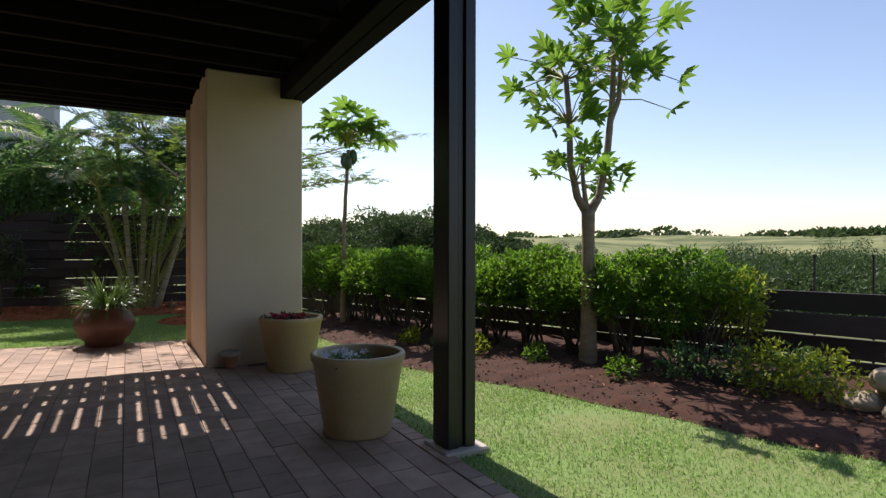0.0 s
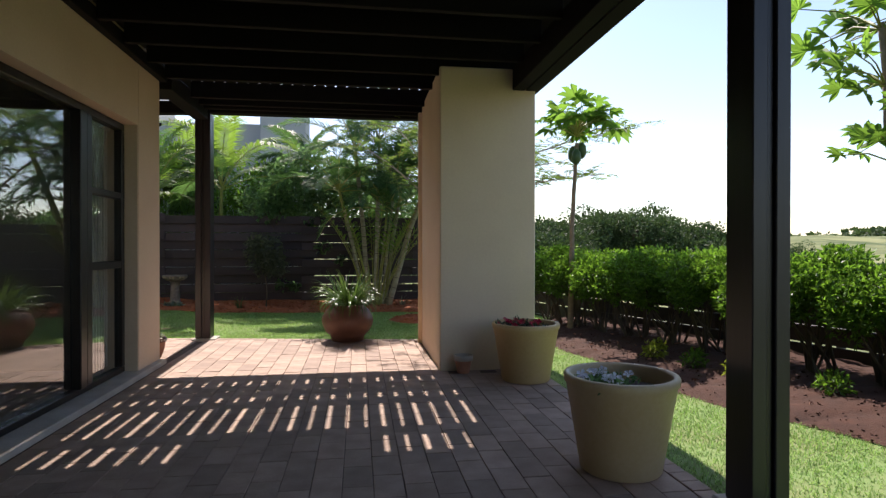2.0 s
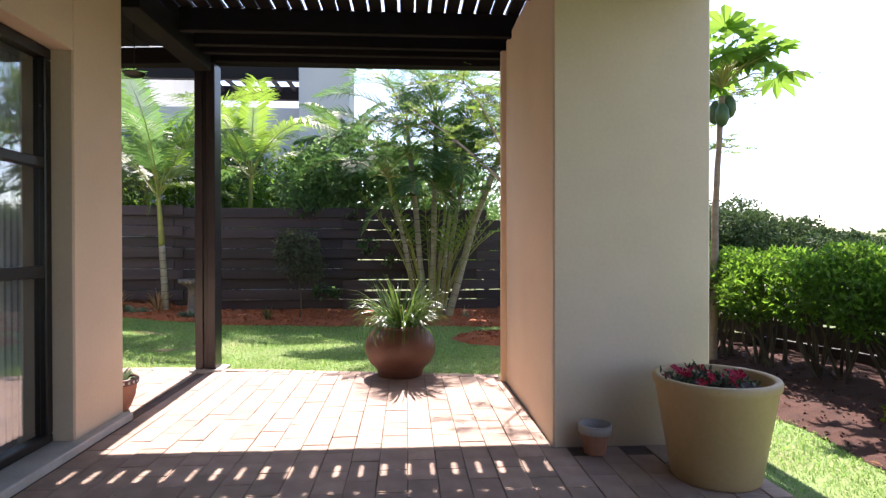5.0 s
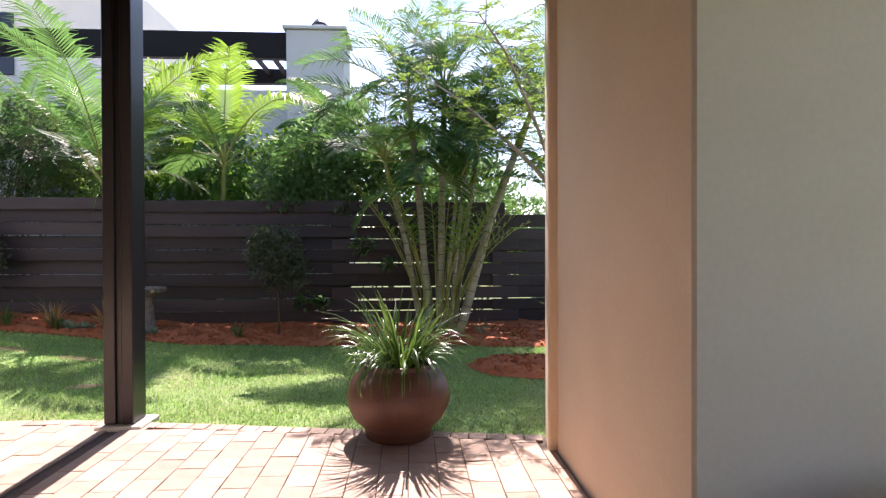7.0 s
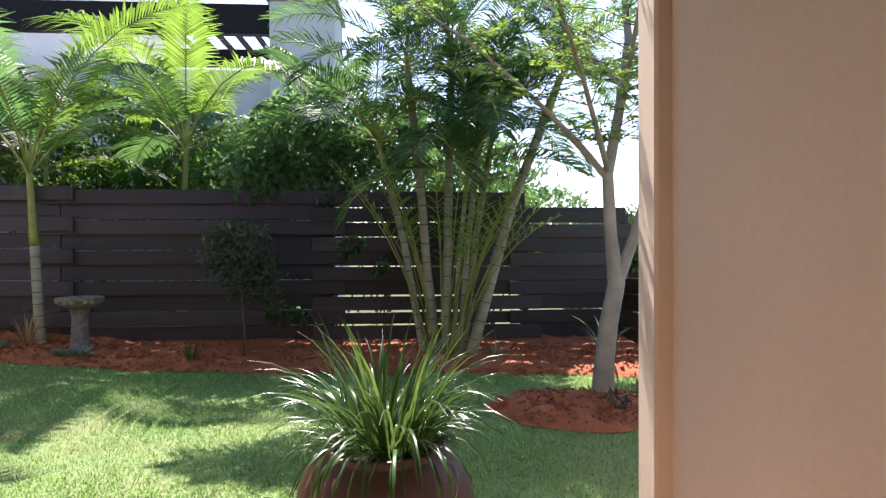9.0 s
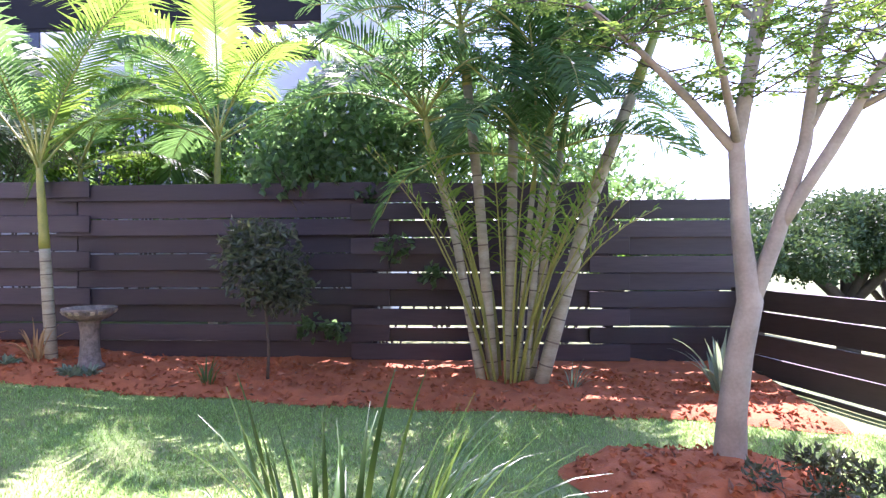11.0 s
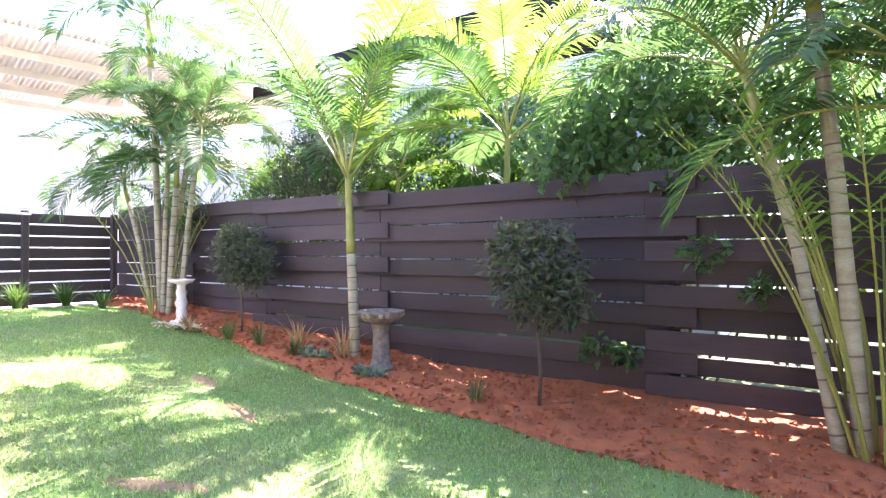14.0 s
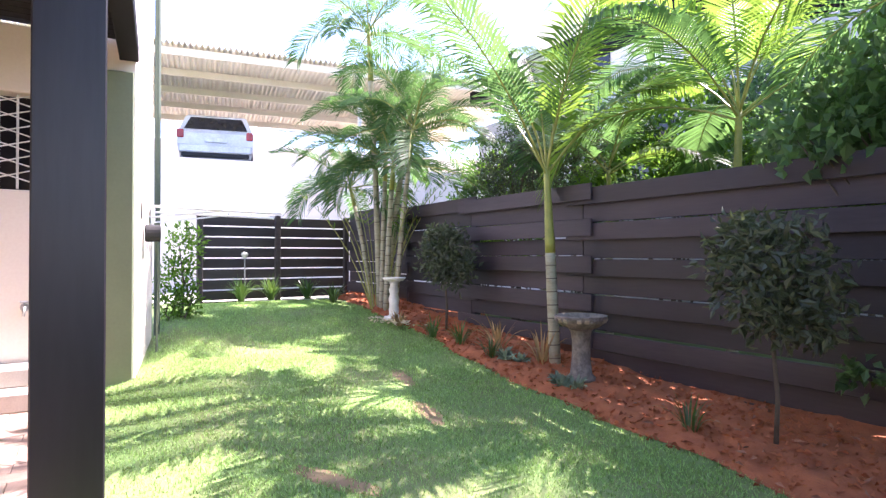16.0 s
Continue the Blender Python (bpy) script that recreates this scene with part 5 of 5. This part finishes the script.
for j, pts in enumerate(limbs):
    full, rad = [], []
    for i in range(len(pts) - 1):
        for k in range(4):
            u = k / 4
            full.append(Vector([a + (b - a) * u for a, b in zip(pts[i][:3], pts[i + 1][:3])]))
            rad.append(pts[i][3] + (pts[i + 1][3] - pts[i][3]) * u)
    full.append(Vector(pts[-1][:3]))
    rad.append(pts[-1][3])
    part("trunk" if j == 0 else "branch", Mesh().tube(full, rad, 10), BARK_GREY, tree, "", True)
    for i, p in enumerate(full):
        if p.z < 2.0:
            continue
        for s in range(2 if p.x < 0.9 else 4):
            a = rng.uniform(0, 6.28)
            d = Vector((math.cos(a), math.sin(a), rng.uniform(-0.1, 0.5))).normalized()
            L = rng.uniform(0.35, 0.85)
            q = [p, p + d * L * 0.5 + Vector((0, 0, 0.03)), p + d * L + Vector((0, 0, -0.03))]
            tw.tube(q, [0.006, 0.004, 0.002], 4, False)
            for r in range(7):
                u = 0.25 + 0.75 * r / 7
                b = p + d * L * u
                a2 = rng.uniform(0, 6.28)
                e = Vector((math.cos(a2), math.sin(a2), rng.uniform(-0.5, 0.3))).normalized()
                side = e.cross(Vector((0, 0, 1))).normalized()
                for h in range(6):
                    c = b + e * 0.022 * h
                    fp += [c, c]
                    fd += [side + e * 0.3, -side + e * 0.3]
part("twig_work", tw, TWIG, tree, "fine dark twigs", True)
part("feathery_leaves", leaves_data("feathery_leaves", np.array(fp), np.array(fd), 0.042, 0.016, FEATHER_LEAF, 0.1, 0.2), FEATHER_LEAF, tree, "fine light-green leaflets")

# small clipped standards in the back bed
for x, y, s, lab in ((-1.93, 12.42, 1.0, "small round-headed dark-leaved standard tree"), (-6.05, 12.62, 0.9, "small round-headed dark-leaved standard tree")):
    t = thing("standard_tree", lab, "tree", (x, y, lot_z(x, y) + 0.06), "clipped standards")
    part("stem", Mesh().tube([(0, 0, -0.05), (0.015, 0, 0.3), (-0.01, 0, 0.6 * s), (0.0, 0, 1.0 * s)], [0.016, 0.014, 0.013, 0.01], 8), TWIG, t, "", True)
    pts, d = lump_points(1800, [((0, 0, 1.05 * s), (0.38 * s, 0.38 * s, 0.42 * s)), ((0.15, 0, 0.85 * s), (0.26, 0.26, 0.24)), ((-0.15, 0, 1.22 * s), (0.24, 0.24, 0.24))], 0.25)
    part("crown", leaves_data("crown", pts, d * 0.5 + [0, 0, -0.2], 0.078, 0.038, DARK_LEAF, 0.25, 0.6), DARK_LEAF, t)

# foliage leaning over the back fence and beyond it
shrub("creeper", (-1.1, 13.75, 0.0), [((-0.5, -0.1, 2.4), (0.75, 0.55, 0.65)), ((0.3, -0.15, 2.2), (0.6, 0.5, 0.6)), ((-1.1, 0.0, 2.15), (0.5, 0.45, 0.45)), ((-0.1, -0.62, 1.86), (0.35, 0.12, 0.2)), ((-0.92, -0.76, 1.98), (0.42, 0.13, 0.2)), ((-0.75, -0.5, 2.2), (0.5, 0.3, 0.3)), ((0.7, 0.2, 2.6), (0.5, 0.5, 0.5)), ((-0.2, 0.0, 3.0), (0.6, 0.5, 0.5))], 4600, 0.105, 0.08, CREEPER_LEAF, "dense ivy-like creeper hanging over the fence top", "creeper", 14, 0.2, "", 0.014, 1.0)
shrub("fence_shrub", (0.9, 14.3, 0.0), [((0, 0, 2.2), (0.9, 0.5, 0.6)), ((1.0, 0.2, 1.7), (0.6, 0.4, 0.4)), ((-0.7, 0.2, 2.7), (0.6, 0.5, 0.5))], 3600, 0.10, 0.05, CREEPER_LEAF, "leafy shrub behind the fence", "shrub", 8, 0.5, "shrubs beyond the fence")
shrub("brown_shrub", (-6.6, 14.2, 0.2), [((0, 0, 2.3), (0.8, 0.5, 0.6)), ((0.8, 0.1, 2.5), (0.7, 0.5, 0.6)), ((-0.6, 0.1, 2.1), (0.5, 0.4, 0.5)), ((0.3, 0, 3.0), (0.6, 0.4, 0.45))], 6500, 0.06, 0.028, DARK_LEAF, "dark small-leaved shrub behind the fence", "shrub", 9, 0.35, "shrubs beyond the fence")
for i, (x, y, z, w) in enumerate(((-9.2, 15.6, 2.3, 1.3), (-7.6, 16.4, 3.0, 1.2), (-5.4, 16.2, 3.1, 1.3), (-4.2, 16.4, 2.9, 1.2), (-2.6, 15.6, 2.4, 1.1), (-0.6, 16.0, 2.6, 1.2), (0.9, 15.4, 2.0, 1.0))):
    shrub("tall_shrub", (x, y, 0.0), [((0, 0, z), (w * 0.8, 0.6, 0.9)), ((w * 0.5, 0, z - 0.7), (w * 0.7, 0.6, 0.8)), ((-w * 0.5, 0, z - 0.6), (w * 0.7, 0.6, 0.8)), ((0.2, 0.1, z + 0.5), (w * 0.5, 0.5, 0.5))], 3800, 0.12, 0.055, CREEPER_LEAF if i % 2 else HEDGE_LEAF, "tall leafy shrub screening the neighbouring house", "shrub", 8, 0.5, "shrubs beyond the fence", 0.02)
shrub("wall_shrub", (-8.35, 9.85, 0.33), [((0, 0, 0.5), (0.28, 0.28, 0.4)), ((-0.1, 0.1, 1.0), (0.25, 0.25, 0.35)), ((0.05, 0, 0.25), (0.3, 0.3, 0.25))], 1300, 0.075, 0.035, HEDGE_LEAF, "leafy green shrub at the white wall", "shrub", 6, 0.3)

for x, z, w in ((-0.84, 1.22, 0.16), (-1.70, 0.46, 0.12), (-0.47, 0.98, 0.10), (-1.42, 0.42, 0.10)):
    t = thing("creeper_sprig", "small green creeper sprig pushing through the fence boards", "creeper", (x, 13.05, z), "creeper sprigs")
    part("stem", Mesh().tube([(0, 0.12, 0.0), (0.02, 0.0, 0.02), (0.0, -0.06, -0.06)], [0.006, 0.005, 0.003], 6), TWIG, t)
    pts, d = lump_points(46, [((0, -0.07, 0), (w, 0.05, w * 0.9))], 0.2)
    part("leaves", leaves_data("leaves", pts, d * 0.5 + [0, -0.4, -0.3], 0.085, 0.07, CREEPER_LEAF, 0.2, 0.5), CREEPER_LEAF, t)

# small plants in the beds
for i, (x, y, n, L, w, m, lab) in enumerate((
        (-2.42, 12.28, 26, 0.26, 0.010, STRAP_LEAF, "tuft of green grass-like leaves in the bed"),
        (-4.75, 12.35, 30, 0.26, 0.012, STRAP_LEAF, "tuft of green grass-like leaves in the bed"),
        (-5.4, 12.4, 36, 0.30, 0.014, STRAP_LEAF, "tuft of green grass-like leaves in the bed"),
        (-5.85, 12.3, 30, 0.28, 0.014, STRAP_LEAF, "tuft of green grass-like leaves in the bed"),
        (-4.9, 12.55, 24, 0.42, 0.020, DRY_LEAF, "tuft of dry straw-coloured leaves in the bed"),
        (-4.25, 12.6, 22, 0.42, 0.020, DRY_LEAF, "tuft of dry straw-coloured leaves in the bed"),
        (-6.6, 12.25, 34, 0.20, 0.03, DRY_LEAF, "tuft of dry straw-coloured leaves in the bed"),
        (1.9, 12.1, 26, 0.55, 0.030, GREY_LEAF, "grey-green spiky leaves in the fence corner"),
        (-9.9, 11.0, 90, 0.42, 0.02, STRAP_LEAF, "dark green strap-leaved clump by the end fence"),
        (-9.9, 11.5, 90, 0.42, 0.02, STRAP_LEAF, "dark green strap-leaved clump by the end fence"),
        (-9.8, 12.1, 50, 0.40, 0.022, STRAP_LEAF, "dark green strap-leaved clump by the end fence"),
        (-8.8, 12.2, 40, 0.34, 0.024, STRAP_LEAF, "dark green strap-leaved clump by the end fence"),
        (0.75, 12.2, 18, 0.25, 0.012, GREY_LEAF, "tuft of pale leaves at the palm's foot"))):
    strap_plant("bed_plant", (x, y, lot_z(x, y) + 0.05), n, L, w, m, lab, "plant", 0.05, 0.9, "small bed plants")
for x, y in ((-3.68, 12.30), (-3.56, 12.36), (-3.76, 12.36), (-4.72, 12.50), (-4.45, 12.48), (-4.60, 12.42)):
    strap_plant("silver_rosette", (x, y, lot_z(x, y) + 0.05), 34, 0.12, 0.035, GREY_LEAF, "silvery grey-green rosette plant in the red soil", "plant", 0.05, 1.2, "silver rosettes")
for i in range(9):
    a = rng.uniform(0, 6.28)
    x, y = 1.62 + 0.28 * math.cos(a), 10.3 + 0.22 * math.sin(a)
    shrub("bedding_plant", (x, y, 0.02), [((0, 0, 0.08), (0.07, 0.07, 0.07))], 60, 0.05, 0.025, DARK_LEAF, "small dark bedding plant with red blooms in the round bed", "plant", 3, 0.2, "bedding plants", 0.003)

# ---- far woods and trees beyond the side fence ----


def far_tree(x, y, h, w, n, leaf, label, group, crown_only=False):
    z = ground_z(x, y)
    t = thing("tree", label, "tree", (x, y, z), group)
    L = []
    for i in range(46):
        a, q = rng.uniform(0, 6.28), math.sqrt(rng.uniform())
        dome = math.sqrt(max(0.0, 1 - 0.75 * q * q))
        L.append(((w * 0.52 * q * math.cos(a), w * 0.52 * q * math.sin(a), h * (0.50 + 0.42 * dome * rng.uniform(0.72, 1.0))), (w * rng.uniform(0.05, 0.17), w * rng.uniform(0.05, 0.17), w * rng.uniform(0.05, 0.13))))
    g = Mesh().tube([(0, 0, -0.3), (0.1, 0, h * 0.3), (0, 0.1, h * 0.7)], [w * 0.05, w * 0.04, w * 0.02], 8)
    for c, r in L[:5]:
        g.tube([(0, 0, h * 0.3), tuple(np.array(c) * [0.5, 0.5, 0.8]), c], [w * 0.025, w * 0.018, w * 0.008], 6, False)
    part("trunk", g, TWIG, t, "", True)
    pts, d = lump_points(n, L, 0.6)
    part("crown", leaves_data("crown", pts, d * 0.6, leaf, leaf * 0.75, FAR_LEAF, 0.2, 1.0), FAR_LEAF, t)
    return t


for x, y, top, w in ((6.5, 25, 1.9, 6), (9.0, 27, 2.5, 7), (12.0, 27, 3.5, 7.5), (14.6, 26, 2.8, 6), (17.0, 26, 2.5, 5), (19.3, 26, 1.9, 5), (4.5, 27, 1.8, 6), (21.3, 27, 0.9, 4), (10.5, 31, 2.8, 7), (15.5, 30, 2.7, 6), (24.5, 27, -1.8, 5)):
    h = top - ground_z(x, y)
    far_tree(x, y, h * 0.94, w, 27000, 0.14, "broad dark green tree on the slope below the garden", "trees on the slope")

P, D = [], []
for i in range(1700):
    a = radians(rng.uniform(12, 88))
    r = 60 * (6.0 ** rng.uniform(0, 1))
    x, y = r * math.sin(a), r * math.cos(a)
    if noise.noise((x / 45, y / 45, 5)) < (0.2 if a < 0.95 or r > 260 else -0.06):
        continue
    z, s = ground_z(x, y), rng.uniform(0.9, 2.2) * (r / 110) ** 0.4 * (1.9 if a > 0.95 else 1.0)
    p, d = lump_points(420, [((x, y, z + s * 0.7), (s, s, s * 0.9)), ((x + s, y + 0.4 * s, z + s * 0.45), (s * 0.7, s * 0.7, s * 0.6)), ((x - 0.8 * s, y + 0.5 * s, z + s * 0.6), (s * 0.6, s * 0.6, s * 0.6))], 0.85)
    P.append(p)
    D.append(d)
tagged(part("far_bushes", leaves_data("far_bushes", np.concatenate(P), np.concatenate(D), 0.6, 0.4, FAR_LEAF, 0.2, 0.6), FAR_LEAF), "green thicket of bushes across the valley", "bushes", kind="stuff")
P, D = [], []
for i in range(420):
    a, r = radians(rng.uniform(-10, 85)), rng.uniform(620, 1050)
    x, y = r * math.sin(a), r * math.cos(a)
    if noise.noise((x / 140, y / 140, 8)) < 0.0:
        continue
    z, s = ground_z(x, y), rng.uniform(3, 6)
    p, d = lump_points(90, [((x, y, z + s * 0.4), (s * 2.8, s * 2.8, s * 0.45))], 0.7)
    P.append(p)
    D.append(d)
tagged(part("ridge_woods", leaves_data("ridge_woods", np.concatenate(P), np.concatenate(D), 5.0, 4.0, FAR_LEAF, 0.2, 0.6), FAR_LEAF), "dark line of woods along the far ridge", "woods", kind="stuff")

# ---- loose soil, leaf litter, grass and pavers ----
n = 5200
cx = rng.uniform(-10.2, 2.4, n)
cy = np.array([bed_edge(x) for x in cx]) + rng.uniform(-0.04, 1.1, n) ** 1.0
P = np.stack([cx, cy, [lot_z(x, y) + 0.012 + 0.14 * math.sqrt(max(0, min(1, (y - bed_edge(x)) / (13.35 - bed_edge(x))))) for x, y in zip(cx, cy)]], 1)
ra, rr = rng.uniform(0, 6.28, 500), np.sqrt(rng.uniform(0, 1, 500))
P = np.concatenate([P, np.stack([1.15 + 0.70 * rr * np.cos(ra), 10.45 + 0.5 * rr * np.sin(ra), 0.005 + 0.06 * np.sqrt(1 - rr ** 2)], 1)])
sy = rng.uniform(1.0, 9.4, 1800)
sx = np.array([side_edge(y) for y in sy]) + rng.uniform(-0.05, 1.5, 1800)
Q = np.stack([sx, sy, [lot_z(x, y) + 0.014 + 0.14 * math.sqrt(max(0, min(1, (x - side_edge(y)) / (side_x(y) + 0.2 - side_edge(y))))) for x, y in zip(sx, sy)]], 1)
D = rng.normal(0, 1, P.shape) * [1, 1, 0.15]
# clods share the side bed's painted shade
tagged(part("shaded_crumbs", leaves_data("shaded_crumbs", Q, rng.normal(0, 1, Q.shape) * [1, 1, 0.15], 0.026, 0.02, SOIL_SHADED, 0.1, 0.1), SOIL_SHADED), "clods of red soil under the hedge, coloured as in shade", "soil", kind="stuff")
tagged(part("soil_crumbs", leaves_data("soil_crumbs", P, D, 0.045, 0.03, SOIL, 0.5, 0.1), SOIL), "loose clods of red soil over the beds", "soil", kind="stuff")
P = np.concatenate([P, Q])
k = rng.choice(len(P), 420)
tagged(part("leaf_litter", leaves_data("leaf_litter", P[k] + [0, 0, 0.012], rng.normal(0, 1, (420, 3)) * [1, 1, 0.1], 0.07, 0.025, CHIPS, 0.3, 0.1), CHIPS), "dry brown leaves and bark chips on the soil", "leaf litter", kind="stuff")


WORN = ((-2.95, 10.0, 0.34, 0.08, 0.5), (-3.72, 11.0, 0.26, 0.08, -0.2), (-4.6, 11.25, 0.3, 0.08, -0.2))


def worn(x, y):
    """How far the turf is worn away: 1 in the middle of a bare patch, 0 outside."""
    w = 0.0
    for cx_, cy_, ra_, rb_, turn in WORN:
        u, v_ = (x - cx_) * math.cos(turn) + (y - cy_) * math.sin(turn), -(x - cx_) * math.sin(turn) + (y - cy_) * math.cos(turn)
        w = max(w, 1.25 - (u / ra_) ** 2 - (v_ / rb_) ** 2 + 0.9 * noise.noise((x * 6, y * 6, 9)))
    return max(0.0, min(1.0, w))


for cx_, cy_, ra_, rb_, turn in WORN:
    v = [(cx_, cy_, lot_z(cx_, cy_) + 0.006)]
    for k in range(40):
        a = 2 * math.pi * k / 40
        q = 1 + 0.25 * noise.noise((3 * math.cos(a) + cx_, 3 * math.sin(a), cy_))
        u, w_ = ra_ * 1.05 * q * math.cos(a), rb_ * 1.05 * q * math.sin(a)
        x, y = cx_ + u * math.cos(turn) - w_ * math.sin(turn), cy_ + u * math.sin(turn) + w_ * math.cos(turn)
        v.append((x, y, lot_z(x, y) + 0.001))
    setting("bare_patch", Mesh().add(v, [(0, 1 + k, 1 + (k + 1) % 40) for k in range(40)]), WORN_SOIL, "worn bare patch of reddish soil in the lawn", "soil", True)


def turf(name, n, x0, x1, y0, y1, keep, length, label):
    """Blades of grass, one triangle each, thinned in worn patches."""
    x, y = rng.uniform(x0, x1, n), rng.uniform(y0, y1, n)
    ok = np.array([keep(a, b) and rng.uniform() < (0.62 + 1.2 * (0.5 + noise.noise((a * 1.1, b * 1.1, 4)))) * (1 - 0.8 * worn(a, b)) for a, b in zip(x, y)])
    x, y = x[ok], y[ok]
    n = len(x)
    z = np.array([lot_z(a, b) - 0.004 for a, b in zip(x, y)])
    a = rng.uniform(0, 6.28, n)
    L = length * rng.uniform(0.5, 1.3, n)
    lean = rng.uniform(0.25, 1.2, n)
    w = 0.0045
    b = np.stack([x, y, z], 1)
    s = np.stack([-np.sin(a), np.cos(a), 0 * a], 1) * w
    t = b + np.stack([np.cos(a) * np.sin(lean), np.sin(a) * np.sin(lean), np.cos(lean)], 1) * L[:, None]
    V = np.stack([b - s, b + s, t], 1)
    F = np.arange(3 * n).reshape(-1, 3)
    tagged(part(name, array_mesh(name, V, F, GRASS_BLADE), GRASS_BLADE), label, "grass", kind="stuff")


turf("grass_side", 110000, 1.6, 4.4, 1.2, 8.6, lambda x, y: x > 1.705 + 0.015 * math.sin(9 * y) and x < side_edge(y) + 0.03, 0.031, "short green lawn grass beside the patio")
turf("grass_back", 260000, -6.5, 3.6, 8.2, 12.4, lambda x, y: (y > (back_edge(x) + 0.02 if x < 0.7 else 8.32)) and y < bed_edge(x) + 0.03 and ((x - 1.15) / 0.72) ** 2 + ((y - 10.45) / 0.52) ** 2 > 1 and x < side_x(y) - 0.02, 0.030, "short green lawn grass in front of the dark fence")
turf("grass_end", 60000, -10.3, -6.5, 9.0, 12.6, lambda x, y: y < bed_edge(x) + 0.03 and y > 9.25 - 0.169 * (x + 6.1), 0.034, "short green lawn grass at the garden's end")

# pavers in running bond, laid lengthwise
PW, PL = 0.162, 0.285
r3 = random.Random(5)
shapes = []
for q in range(6):
    m = Mesh().box((-PW / 2 + 0.0018, -PL / 2 + 0.0018, -0.012), (PW / 2 - 0.0018, PL / 2 - 0.0018, 0.0), 0.004)
    m.v = [(x, y, z + 0.002 * noise.noise((x * 20, y * 20, q))) for x, y, z in m.v]
    shapes.append(m.data("paver", PAVER))
rest = Mesh()
count = 0
for j in range(40):
    for i in range(26):
        x = -2.13 + PW / 2 + PW * i
        y = 8.62 - PL * j - (PL / 2 if i % 2 else 0)
        if x + PW / 2 > 1.61 or x < -2.2:
            continue
        if (x > 0.6 and y > 6.30) or y < -3:
            if 0.6 < x < 0.75 and y < 8.0:
                rest.box((x - PW / 2 + 0.0018, y - PL / 2 + 0.0018, -0.012), (0.70, y + PL / 2 - 0.0018, 0.0), 0.004)
            continue
        limit = back_edge(x) - 0.118
        if y + PL / 2 > limit:
            cut = limit - (y - PL / 2)
            if cut > 0.03:
                rest.box((x - PW / 2 + 0.0018, y - PL / 2 + 0.0018, -0.012), (x + PW / 2 - 0.0018, limit - 0.0018, 0.0), 0.004)
            continue
        dz, rz = r3.uniform(-0.002, 0.002), r3.uniform(-0.5, 0.5)
        if 4.6 < y and count < 300 and x > -1.9:
            p = part("paver", shapes[r3.randrange(6)], PAVER, patio)
            p.location, p.rotation_euler = (x, y, dz), (r3.uniform(-0.004, 0.004), r3.uniform(-0.006, 0.006), radians(rz))
            count += 1
        else:
            rest.box((-PW / 2 + 0.0018, -PL / 2 + 0.0018, -0.012), (PW / 2 - 0.0018, PL / 2 - 0.0018, 0.0), 0.004, pose(x, y, dz, r3.uniform(-0.2, 0.2), r3.uniform(-0.3, 0.3), rz))
# edging course along the far side and the lawn
for i in range(42):
    x = 0.62 - 0.118 * i
    if x < -6.0:
        continue
    rest.box((-0.056, -0.055, -0.012), (0.056, 0.055, 0.001), 0.004, pose(x, back_edge(x) - 0.06, r3.uniform(-0.002, 0.002), 0, 0, -9.6 if x > -2.6 else 0))
for i in range(90):
    y = 8.0 - 0.118 * i
    if y < 6.30:
        rest.box((-0.055, -0.056, -0.012), (0.055, 0.056, 0.001), 0.004, pose(1.657, y, r3.uniform(-0.002, 0.002), 0, 0, r3.uniform(-1, 1)))
for i in range(23):
    for j in range(6):
        x, y = -2.3 - PW * i, 8.75 - PL * j - (PL / 2 if i % 2 else 0)
        if y > 7.2 and x > -6.0:
            rest.box((-PW / 2 + 0.0018, -PL / 2 + 0.0018, -0.012), (PW / 2 - 0.0018, PL / 2 - 0.0018, 0.0), 0.004, pose(x, y, r3.uniform(-0.002, 0.002)))
tagged(part("paver_field", rest, PAVER_REST, patio), kind="stuff")
